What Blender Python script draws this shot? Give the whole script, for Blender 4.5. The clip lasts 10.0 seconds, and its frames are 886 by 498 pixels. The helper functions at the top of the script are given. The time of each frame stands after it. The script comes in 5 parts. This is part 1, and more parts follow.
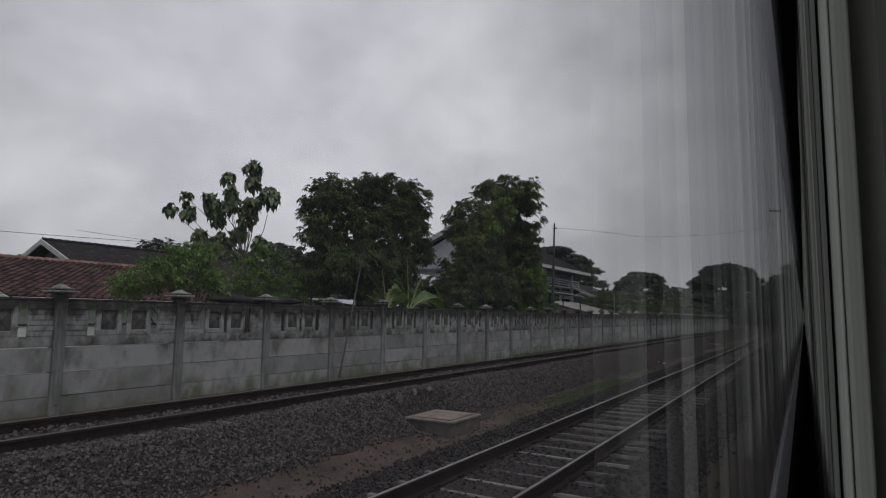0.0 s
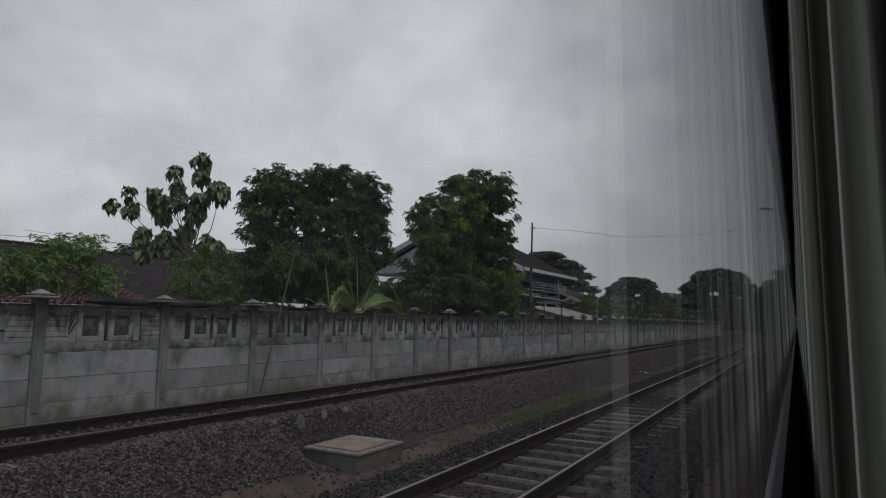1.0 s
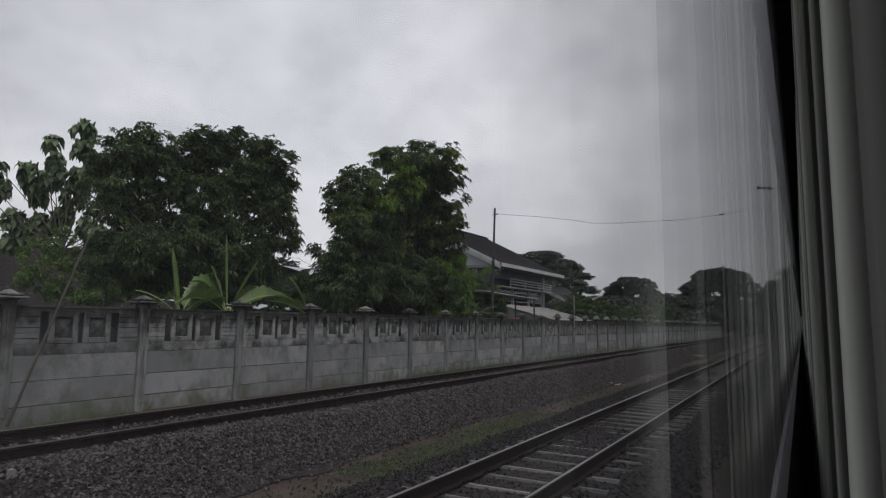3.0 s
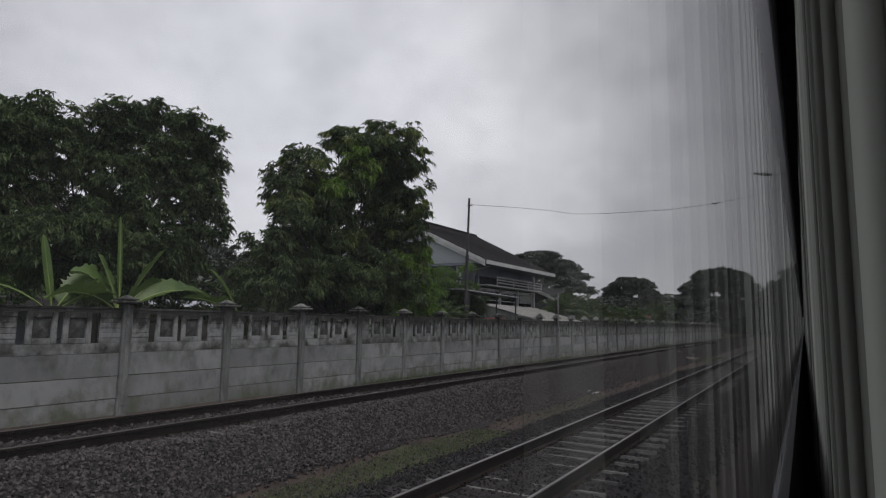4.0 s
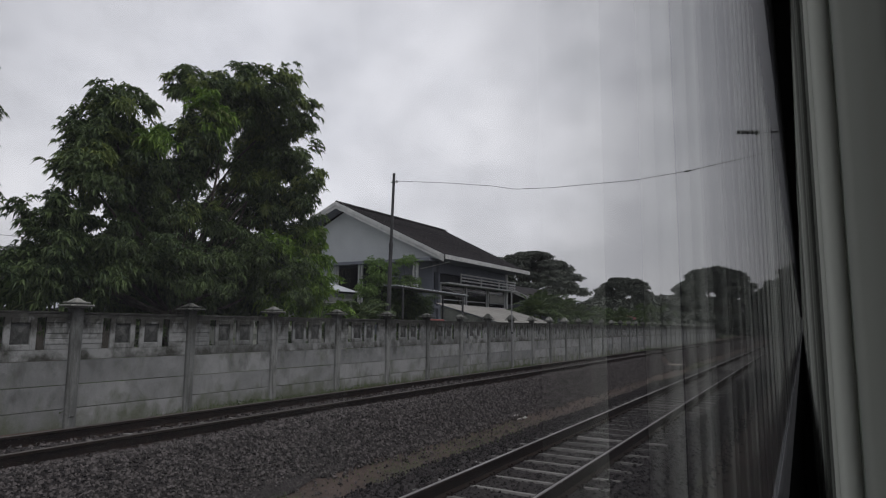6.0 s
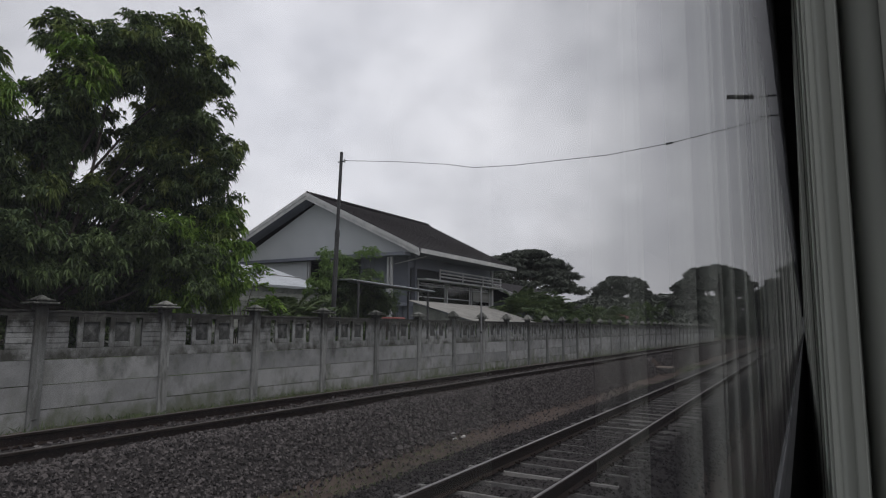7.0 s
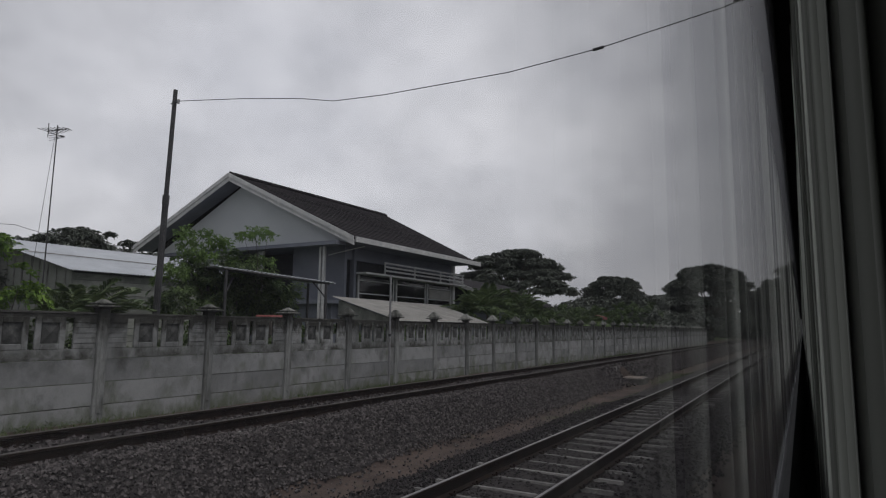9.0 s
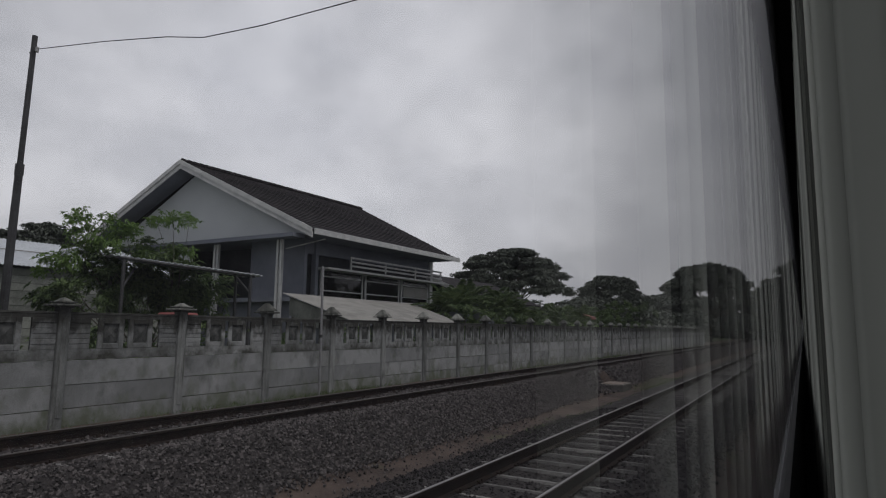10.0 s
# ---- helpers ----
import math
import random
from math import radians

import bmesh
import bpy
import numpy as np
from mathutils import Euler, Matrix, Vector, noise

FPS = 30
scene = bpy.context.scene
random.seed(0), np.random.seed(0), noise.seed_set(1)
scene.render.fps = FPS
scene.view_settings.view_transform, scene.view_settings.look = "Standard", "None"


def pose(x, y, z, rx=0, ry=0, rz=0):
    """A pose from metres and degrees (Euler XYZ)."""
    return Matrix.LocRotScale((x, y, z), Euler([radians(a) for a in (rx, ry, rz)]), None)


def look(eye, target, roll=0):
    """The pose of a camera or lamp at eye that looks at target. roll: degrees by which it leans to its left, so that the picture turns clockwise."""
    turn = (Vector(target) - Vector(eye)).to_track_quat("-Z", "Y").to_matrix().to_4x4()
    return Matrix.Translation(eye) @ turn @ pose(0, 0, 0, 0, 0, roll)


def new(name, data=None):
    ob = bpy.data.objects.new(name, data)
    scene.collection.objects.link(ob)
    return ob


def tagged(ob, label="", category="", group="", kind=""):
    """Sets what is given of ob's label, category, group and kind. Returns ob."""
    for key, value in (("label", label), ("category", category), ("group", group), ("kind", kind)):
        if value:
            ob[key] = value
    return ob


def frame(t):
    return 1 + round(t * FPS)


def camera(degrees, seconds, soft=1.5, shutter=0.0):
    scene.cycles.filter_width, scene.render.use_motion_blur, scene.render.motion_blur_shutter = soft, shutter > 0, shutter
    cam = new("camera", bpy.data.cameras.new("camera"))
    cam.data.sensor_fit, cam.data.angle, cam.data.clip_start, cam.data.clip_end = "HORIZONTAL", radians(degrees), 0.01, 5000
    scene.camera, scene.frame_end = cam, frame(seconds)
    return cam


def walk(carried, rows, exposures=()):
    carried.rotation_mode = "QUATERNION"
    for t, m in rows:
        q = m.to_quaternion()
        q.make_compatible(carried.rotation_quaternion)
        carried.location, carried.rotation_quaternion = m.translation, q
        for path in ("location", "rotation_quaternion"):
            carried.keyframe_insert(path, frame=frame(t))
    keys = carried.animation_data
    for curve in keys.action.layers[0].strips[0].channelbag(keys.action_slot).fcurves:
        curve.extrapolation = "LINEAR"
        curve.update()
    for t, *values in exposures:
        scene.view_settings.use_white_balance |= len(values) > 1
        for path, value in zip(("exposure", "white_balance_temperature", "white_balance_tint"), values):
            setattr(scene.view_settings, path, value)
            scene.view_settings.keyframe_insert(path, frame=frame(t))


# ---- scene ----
cam = camera(71.6, 10.0, soft=1.15)
EYE = 1.70
# seconds, metres along the line, yaw, pitch, roll
ROWS = [
    (0, 0.270, 30.29, 6.13, -0.77),
    (0.5, 1.583, 30.18, 6.37, -0.78),
    (1, 2.914, 29.76, 6.68, -0.76),
    (1.5, 4.282, 29.98, 6.58, -0.81),
    (2, 5.630, 29.98, 6.66, -0.80),
    (2.5, 6.987, 30.03, 6.76, -0.76),
    (4, 11.213, 30.24, 6.88, -0.81),
    (4.5, 12.655, 30.20, 6.99, -0.77),
    (5, 14.100, 30.13, 7.15, -0.57),
    (5.5, 15.536, 30.11, 7.20, -0.48),
    (7, 20.104, 30.24, 7.11, -0.55),
    (7.5, 21.648, 30.26, 7.17, -0.67),
    (8, 23.160, 30.20, 7.21, -0.78),
    (8.5, 24.755, 30.26, 7.22, -0.85),
    (9, 26.285, 30.12, 7.29, -0.70),
    (9.5, 27.867, 30.11, 7.35, -0.60),
    (10, 29.462, 30.16, 7.33, -0.71),
]
walk(cam, [(t, pose(0, y, EYE, 90 + pitch, roll, yaw)) for t, y, yaw, pitch, roll in ROWS], [(0.0, -0.2), (1.0, -0.2), (2.5, 0.0), (4.0, 0.07), (5.5, 0.1), (7.5, 0.16), (8.5, 0.02), (9.5, -0.17), (10.0, -0.17)])

# ---- light: an overcast tropical sky ----
SUN_UP, SUN_TURN = radians(66), radians(110)
world = bpy.data.worlds.new("overcast_sky")
scene.world = world
world.use_nodes = True
wt = world.node_tree
wt.nodes.clear()


def wn(kind, **values):
    n = wt.nodes.new(kind)
    for k, v in values.items():
        n.inputs[k].default_value = v
    return n


sky = wt.nodes.new("ShaderNodeTexSky")
sky.sky_type, sky.sun_disc, sky.sun_elevation, sky.sun_rotation = "NISHITA", False, SUN_UP, SUN_TURN
sky.air_density, sky.dust_density = 1.5, 4.0
coord = wt.nodes.new("ShaderNodeTexCoord")
stretch = wn("ShaderNodeMapping", Location=(0.35, 0.1, 0.2), Scale=(1.0, 1.0, 1.45))
wt.links.new(coord.outputs["Generated"], stretch.inputs["Vector"])
big = wn("ShaderNodeTexNoise", Scale=2.6, Detail=8.0, Roughness=0.5, Distortion=0.0)
wt.links.new(stretch.outputs["Vector"], big.inputs["Vector"])
tone = wt.nodes.new("ShaderNodeValToRGB")
tone.color_ramp.elements[0].position, tone.color_ramp.elements[0].color = 0.36, (0.56, 0.568, 0.62, 1)
tone.color_ramp.elements[1].position, tone.color_ramp.elements[1].color = 0.62, (0.76, 0.76, 0.805, 1)
fine_cloud = wn("ShaderNodeTexNoise", Scale=6.5, Detail=8.0, Roughness=0.55, Distortion=0.0)
wt.links.new(stretch.outputs["Vector"], fine_cloud.inputs["Vector"])
both = wt.nodes.new("ShaderNodeMix")
both.inputs["Factor"].default_value = 0.2
wt.links.new(big.outputs["Fac"], both.inputs["A"])
wt.links.new(fine_cloud.outputs["Fac"], both.inputs["B"])
wt.links.new(both.outputs["Result"], tone.inputs["Fac"])
dim = wn("ShaderNodeVectorMath")
dim.operation = "SCALE"
dim.inputs["Scale"].default_value = 0.09
wt.links.new(sky.outputs["Color"], dim.inputs[0])
cover = wt.nodes.new("ShaderNodeMix")
cover.data_type = "RGBA"
cover.inputs["Factor"].default_value = 0.93
wt.links.new(dim.outputs[0], cover.inputs["A"])
wt.links.new(tone.outputs["Color"], cover.inputs["B"])
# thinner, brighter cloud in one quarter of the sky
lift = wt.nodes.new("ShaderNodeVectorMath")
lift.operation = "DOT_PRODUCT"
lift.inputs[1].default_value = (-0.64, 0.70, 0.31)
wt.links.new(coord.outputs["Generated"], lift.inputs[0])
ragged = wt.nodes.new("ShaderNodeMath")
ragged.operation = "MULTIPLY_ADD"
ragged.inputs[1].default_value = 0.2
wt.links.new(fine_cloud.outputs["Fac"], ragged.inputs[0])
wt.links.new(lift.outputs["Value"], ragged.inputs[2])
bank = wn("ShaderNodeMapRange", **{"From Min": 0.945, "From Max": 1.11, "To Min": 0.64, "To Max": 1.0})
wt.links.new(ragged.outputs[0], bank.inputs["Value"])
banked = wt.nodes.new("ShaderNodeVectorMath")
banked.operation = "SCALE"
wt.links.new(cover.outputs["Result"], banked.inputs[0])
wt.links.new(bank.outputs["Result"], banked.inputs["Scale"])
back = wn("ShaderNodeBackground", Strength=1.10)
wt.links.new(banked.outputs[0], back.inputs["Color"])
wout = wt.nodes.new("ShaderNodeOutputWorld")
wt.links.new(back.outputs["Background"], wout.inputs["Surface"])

sun = new("sun", bpy.data.lights.new("sun", "SUN"))
sun.data.energy, sun.data.angle, sun.data.color = 1.25, radians(30), (1.0, 0.97, 0.92)
sun.matrix_world = look((40 * math.sin(SUN_TURN), 20 + 40 * math.cos(SUN_TURN), 40 * math.tan(SUN_UP)), (0, 20, 0))


# ---- materials ----
def mat(name, low, high, scale=6.0, rough=0.8, bump=0.15, fine=60.0, metal=0.0, island=0.0, per_object=0.0, translucent=0.0, stretch=(1, 1, 1), bump_distance=0.02, ends=(0.3, 0.7)):
    """Two tones mixed by noise at two scales, with a fine relief."""
    m = bpy.data.materials.new(name)
    m.use_nodes = True
    nt = m.node_tree
    p = nt.nodes["Principled BSDF"]
    p.inputs["Roughness"].default_value = rough
    p.inputs["Metallic"].default_value = metal
    if rough >= 0.85:
        p.inputs["Specular IOR Level"].default_value = 0.15
    tc = nt.nodes.new("ShaderNodeTexCoord")
    mp = nt.nodes.new("ShaderNodeMapping")
    mp.inputs["Scale"].default_value = stretch
    nt.links.new(tc.outputs["Object"], mp.inputs["Vector"])
    n1 = nt.nodes.new("ShaderNodeTexNoise")
    n1.inputs["Scale"].default_value, n1.inputs["Detail"].default_value, n1.inputs["Roughness"].default_value = scale, 6.0, 0.6
    n2 = nt.nodes.new("ShaderNodeTexNoise")
    n2.inputs["Scale"].default_value, n2.inputs["Detail"].default_value = fine, 4.0
    nt.links.new(mp.outputs["Vector"], n1.inputs["Vector"])
    nt.links.new(mp.outputs["Vector"], n2.inputs["Vector"])
    mix = nt.nodes.new("ShaderNodeMath")
    mix.operation = "MULTIPLY_ADD"
    mix.inputs[1].default_value, mix.inputs[2].default_value = 0.4, -0.2
    nt.links.new(n2.outputs["Fac"], mix.inputs[0])
    add = nt.nodes.new("ShaderNodeMath")
    add.operation = "ADD"
    nt.links.new(n1.outputs["Fac"], add.inputs[0])
    nt.links.new(mix.outputs[0], add.inputs[1])
    last = add
    for amount, kind, out in ((island, "ShaderNodeNewGeometry", "Random Per Island"), (per_object, "ShaderNodeObjectInfo", "Random")):
        if amount:
            r = nt.nodes.new(kind)
            k = nt.nodes.new("ShaderNodeMath")
            k.operation = "MULTIPLY_ADD"
            k.inputs[1].default_value, k.inputs[2].default_value = amount, -amount / 2
            nt.links.new(r.outputs[out], k.inputs[0])
            a = nt.nodes.new("ShaderNodeMath")
            a.operation = "ADD"
            nt.links.new(last.outputs[0], a.inputs[0])
            nt.links.new(k.outputs[0], a.inputs[1])
            last = a
    ramp = nt.nodes.new("ShaderNodeValToRGB")
    e = ramp.color_ramp.elements
    e[0].position, e[0].color = ends[0], (*low, 1)
    e[1].position, e[1].color = ends[1], (*high, 1)
    nt.links.new(last.outputs[0], ramp.inputs["Fac"])
    nt.links.new(ramp.outputs["Color"], p.inputs["Base Color"])
    if bump:
        b = nt.nodes.new("ShaderNodeBump")
        b.inputs["Strength"].default_value, b.inputs["Distance"].default_value = bump, bump_distance
        nt.links.new(last.outputs[0], b.inputs["Height"])
        nt.links.new(b.outputs["Normal"], p.inputs["Normal"])
    if translucent:
        tr = nt.nodes.new("ShaderNodeBsdfTranslucent")
        ms = nt.nodes.new("ShaderNodeMixShader")
        ms.inputs[0].default_value = translucent
        nt.links.new(ramp.outputs["Color"], tr.inputs["Color"])
        nt.links.new(p.outputs[0], ms.inputs[1])
        nt.links.new(tr.outputs[0], ms.inputs[2])
        nt.links.new(ms.outputs[0], nt.nodes["Material Output"].inputs["Surface"])
    return m


def over(m, colour, axis, start, end, scale, cover=0.5, stretch=(1, 1, 1)):
    """Lays a second coat with an uneven outline (mould, moss, rust) over a material, between two heights."""
    nt = m.node_tree
    p = nt.nodes["Principled BSDF"]
    base = p.inputs["Base Color"].links[0].from_socket
    tc = nt.nodes.new("ShaderNodeTexCoord")
    mp = nt.nodes.new("ShaderNodeMapping")
    mp.inputs["Scale"].default_value = stretch
    nt.links.new(tc.outputs["Object"], mp.inputs["Vector"])
    info = nt.nodes.new("ShaderNodeObjectInfo")
    shift = nt.nodes.new("ShaderNodeMath")
    shift.operation = "MULTIPLY"
    shift.inputs[1].default_value = 57.0
    nt.links.new(info.outputs["Random"], shift.inputs[0])
    n = nt.nodes.new("ShaderNodeTexNoise")
    n.noise_dimensions = "4D"
    n.inputs["Scale"].default_value, n.inputs["Detail"].default_value, n.inputs["Roughness"].default_value = scale, 6.0, 0.62
    nt.links.new(mp.outputs["Vector"], n.inputs["Vector"])
    nt.links.new(shift.outputs[0], n.inputs["W"])
    sep = nt.nodes.new("ShaderNodeSeparateXYZ")
    nt.links.new(tc.outputs["Object"], sep.inputs[0])
    rng = nt.nodes.new("ShaderNodeMapRange")
    rng.inputs["From Min"].default_value, rng.inputs["From Max"].default_value = start, end
    nt.links.new(sep.outputs[axis], rng.inputs["Value"])
    k = nt.nodes.new("ShaderNodeMath")
    k.operation = "MULTIPLY_ADD"
    k.inputs[1].default_value = cover
    nt.links.new(rng.outputs["Result"], k.inputs[0])
    nt.links.new(n.outputs["Fac"], k.inputs[2])
    edge = nt.nodes.new("ShaderNodeMapRange")
    edge.inputs["From Min"].default_value, edge.inputs["From Max"].default_value = 0.56, 0.78
    nt.links.new(k.outputs[0], edge.inputs["Value"])
    mx = nt.nodes.new("ShaderNodeMix")
    mx.data_type = "RGBA"
    nt.links.new(edge.outputs["Result"], mx.inputs["Factor"])
    nt.links.new(base, mx.inputs["A"])
    mx.inputs["B"].default_value = (*colour, 1)
    nt.links.new(mx.outputs["Result"], p.inputs["Base Color"])
    return m


M_SOIL = mat("soil", (0.040, 0.031, 0.028), (0.090, 0.068, 0.059), 1.3, 0.95, 0.4, 25)
over(M_SOIL, (0.05, 0.072, 0.028), "X", -12.2, -14.5, 0.8, 0.3)
M_STONE = mat("ballast_stone", (0.031, 0.0282, 0.0285), (0.112, 0.101, 0.102), 9, 0.9, 0.2, 60, island=0.85)
# Darker stone tone for the near track's strips.
M_DARKBALLAST = mat("dark_ballast_stone", (0.011, 0.010, 0.0105), (0.048, 0.043, 0.045), 9, 0.9, 0.2, 60, island=0.85)
M_BED = mat("ballast_bed", (0.018, 0.0165, 0.0168), (0.058, 0.052, 0.053), 22, 0.95, 0.8, 70, bump_distance=0.05)
M_RAIL = mat("rusty_rail", (0.009, 0.006, 0.005), (0.024, 0.015, 0.012), 8, 0.95, 0.1, 90)
M_SHINE = mat("worn_rail_top", (0.20, 0.19, 0.19), (0.34, 0.33, 0.33), 12, 0.45, 0.02, 80, metal=0.9, stretch=(1, 0.05, 1))
M_DULLTOP = mat("dull_rail_top", (0.05, 0.045, 0.042), (0.11, 0.10, 0.095), 12, 0.6, 0.02, 80, metal=0.4, stretch=(1, 0.05, 1))
M_SLEEPER = mat("weathered_concrete_sleeper", (0.085, 0.083, 0.083), (0.215, 0.21, 0.206), 7, 0.9, 0.2, 60, per_object=0.4)
M_FENCE = mat("precast_concrete", (0.195, 0.202, 0.208), (0.300, 0.309, 0.316), 1.6, 0.9, 0.08, 40, per_object=0.45)
over(M_FENCE, (0.135, 0.140, 0.132), "Z", -5.0, 5.0, 1.1, 0.05, (1, 1.0, 0.6))
over(M_FENCE, (0.085, 0.088, 0.086), "Z", 0.60, 1.25, 1.7, 0.15, (1, 1.3, 0.8))
over(M_FENCE, (0.12, 0.132, 0.10), "Z", 0.45, -0.15, 2.0, 0.24, (1, 1.2, 0.8))
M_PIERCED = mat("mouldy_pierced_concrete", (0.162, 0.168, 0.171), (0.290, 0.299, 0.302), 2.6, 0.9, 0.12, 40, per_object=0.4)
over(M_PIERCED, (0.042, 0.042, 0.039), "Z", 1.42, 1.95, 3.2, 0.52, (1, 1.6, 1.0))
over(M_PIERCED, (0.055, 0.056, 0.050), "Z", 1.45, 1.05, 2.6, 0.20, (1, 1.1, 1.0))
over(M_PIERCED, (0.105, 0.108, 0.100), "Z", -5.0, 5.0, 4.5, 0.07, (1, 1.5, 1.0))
M_POST = mat("precast_post_concrete", (0.130, 0.136, 0.136), (0.265, 0.275, 0.275), 3, 0.9, 0.1, 45, per_object=0.4, stretch=(1, 1, 0.4))
over(M_POST, (0.05, 0.05, 0.046), "Z", 1.1, 2.1, 4, 0.34, (1, 1, 0.4))
over(M_POST, (0.085, 0.086, 0.08), "Z", -5.0, 5.0, 5, 0.08, (1, 2.5, 0.25))
M_CAP = mat("weathered_cap_concrete", (0.05, 0.052, 0.048), (0.235, 0.238, 0.225), 5, 0.9, 0.15, 45, per_object=0.4)
M_MOULD = mat("mouldy_concrete_coping", (0.015, 0.015, 0.014), (0.075, 0.075, 0.07), 3.5, 0.95, 0.2, 40, per_object=0.3)
# For sunk boss centres: a darker concrete with the recess shade in its colour.
M_DARKSTONE = mat("recess_shaded_concrete", (0.028, 0.03, 0.03), (0.115, 0.117, 0.115), 6, 0.95, 0.1, 40)
M_BOXTOP = mat("pale_concrete_slab", (0.105, 0.10, 0.094), (0.215, 0.20, 0.186), 6, 0.9, 0.2, 50)
M_LIDPANEL = mat("stained_concrete_slab", (0.13, 0.112, 0.10), (0.26, 0.215, 0.19), 3.5, 0.9, 0.2, 50)
over(M_LIDPANEL, (0.075, 0.078, 0.066), "Z", 0.0, 0.2, 3.0, 0.02)
# Box sides: a darker concrete than the lid.
M_BOXSIDE = mat("dark_side_concrete", (0.065, 0.065, 0.061), (0.14, 0.137, 0.128), 4, 0.9, 0.15, 50)
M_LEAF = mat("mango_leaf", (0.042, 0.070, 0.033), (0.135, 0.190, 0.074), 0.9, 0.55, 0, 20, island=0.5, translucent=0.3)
# Yellow-green outer leaf; light on the crown's tops is part of this colour.
M_TIPLEAF = mat("top_lit_mango_leaf", (0.078, 0.118, 0.032), (0.215, 0.272, 0.082), 0.9, 0.55, 0, 20, island=0.5, translucent=0.3)
M_YOUNG = mat("young_leaf", (0.075, 0.15, 0.024), (0.21, 0.33, 0.06), 1.2, 0.55, 0, 20, island=0.5, translucent=0.3)
M_TEAK = mat("broad_leaf", (0.065, 0.105, 0.050), (0.150, 0.215, 0.100), 1.2, 0.5, 0, 20, island=0.5, translucent=0.3)
M_SHRUB = mat("shrub_leaf", (0.078, 0.140, 0.040), (0.190, 0.290, 0.084), 1.0, 0.5, 0, 20, island=0.5, translucent=0.3)
M_PALM = mat("palm_leaflet", (0.055, 0.090, 0.034), (0.130, 0.180, 0.068), 1.0, 0.5, 0, 20, island=0.6, translucent=0.2)
M_BANANA = mat("banana_leaf", (0.068, 0.122, 0.034), (0.165, 0.245, 0.070), 1.5, 0.4, 0.05, 30, island=0.3, translucent=0.35)
M_RIB = mat("banana_midrib", (0.22, 0.29, 0.09), (0.34, 0.42, 0.16), 3, 0.5, 0.03, 30)
# Paler and greyer than near leaves: distance haze is put into the colour.
M_FARLEAF = mat("hazed_distant_leaf", (0.050, 0.060, 0.050), (0.105, 0.122, 0.098), 0.25, 0.7, 0, 3, island=0.5)
M_GRASS = mat("grass_blade", (0.046, 0.078, 0.026), (0.105, 0.145, 0.052), 0.7, 0.6, 0, 8, island=0.6, translucent=0.2)
for leafy in (M_LEAF, M_TIPLEAF, M_YOUNG, M_SHRUB):
    leafy.node_tree.nodes["Principled BSDF"].inputs["Specular IOR Level"].default_value = 0.28
M_BARK = mat("bark", (0.045, 0.04, 0.034), (0.12, 0.105, 0.09), 5, 0.95, 0.5, 30, stretch=(1, 1, 0.3))
M_TILE = mat("red_clay_tile", (0.032, 0.020, 0.021), (0.100, 0.053, 0.052), 3, 0.85, 0.15, 30, per_object=0.5, island=0.5)
M_OLDTILE = mat("blackened_roof_tile", (0.013, 0.012, 0.014), (0.038, 0.034, 0.037), 2.5, 0.9, 0.3, 18, island=0.3)
M_FLECKED = mat("blackened_roof_with_fallen_leaves", (0.009, 0.0085, 0.009), (0.026, 0.022, 0.023), 2.5, 0.9, 0.3, 18)
over(M_FLECKED, (0.16, 0.15, 0.13), "Z", 0.0, 1.0, 4.5, -0.02)
M_RIDGE = mat("mortared_ridge_tile", (0.15, 0.09, 0.08), (0.28, 0.175, 0.16), 6, 0.9, 0.2, 40, island=0.4)
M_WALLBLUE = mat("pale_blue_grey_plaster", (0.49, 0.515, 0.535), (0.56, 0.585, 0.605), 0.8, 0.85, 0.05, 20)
# Darker copy of the plaster: the shade on these walls is in its colour.
M_WALLSHADED = mat("shaded_blue_grey_plaster", (0.14, 0.152, 0.185), (0.20, 0.213, 0.25), 0.8, 0.85, 0.05, 20)
M_WHITE = mat("weathered_white_paint", (0.36, 0.37, 0.38), (0.55, 0.55, 0.55), 2.5, 0.7, 0.08, 30)
M_WHITEWASH = mat("whitewashed_wall", (0.6, 0.61, 0.61), (0.76, 0.77, 0.77), 2.0, 0.85, 0.05, 30)
M_ZINC = mat("galvanised_sheet", (0.36, 0.38, 0.42), (0.48, 0.51, 0.55), 0.7, 0.5, 0.03, 12, metal=0.1)
M_OLDZINC = mat("rusted_grey_sheet", (0.13, 0.125, 0.12), (0.33, 0.33, 0.32), 1.5, 0.65, 0.1, 20, metal=0.2)
M_BOARD = mat("weathered_grey_green_board", (0.13, 0.137, 0.127), (0.27, 0.278, 0.258), 1.6, 0.85, 0.1, 20, per_object=0.35)
M_FIBRE = mat("fibre_cement_sheet", (0.20, 0.195, 0.19), (0.32, 0.315, 0.30), 1.3, 0.9, 0.1, 20)
M_TIMBER = mat("dark_timber", (0.035, 0.03, 0.027), (0.09, 0.08, 0.072), 3, 0.8, 0.2, 30)
M_STEEL = mat("dark_steel_pole", (0.03, 0.03, 0.033), (0.07, 0.07, 0.075), 3, 0.6, 0.05, 30, metal=0.3)
M_GALV = mat("grey_steel", (0.22, 0.22, 0.23), (0.36, 0.36, 0.37), 3, 0.5, 0.05, 30, metal=0.6)
M_WIRE = mat("black_cable", (0.015, 0.015, 0.016), (0.03, 0.03, 0.03), 3, 0.6, 0, 30)
# Near-black colour that stands for the shade inside rooms and verandah.
M_DARKROOM = mat("painted_interior_shade", (0.03, 0.032, 0.036), (0.06, 0.063, 0.07), 0.8, 0.9, 0, 10)
M_RED = mat("faded_red_fabric", (0.14, 0.038, 0.036), (0.22, 0.065, 0.06), 4, 0.8, 0.05, 30)
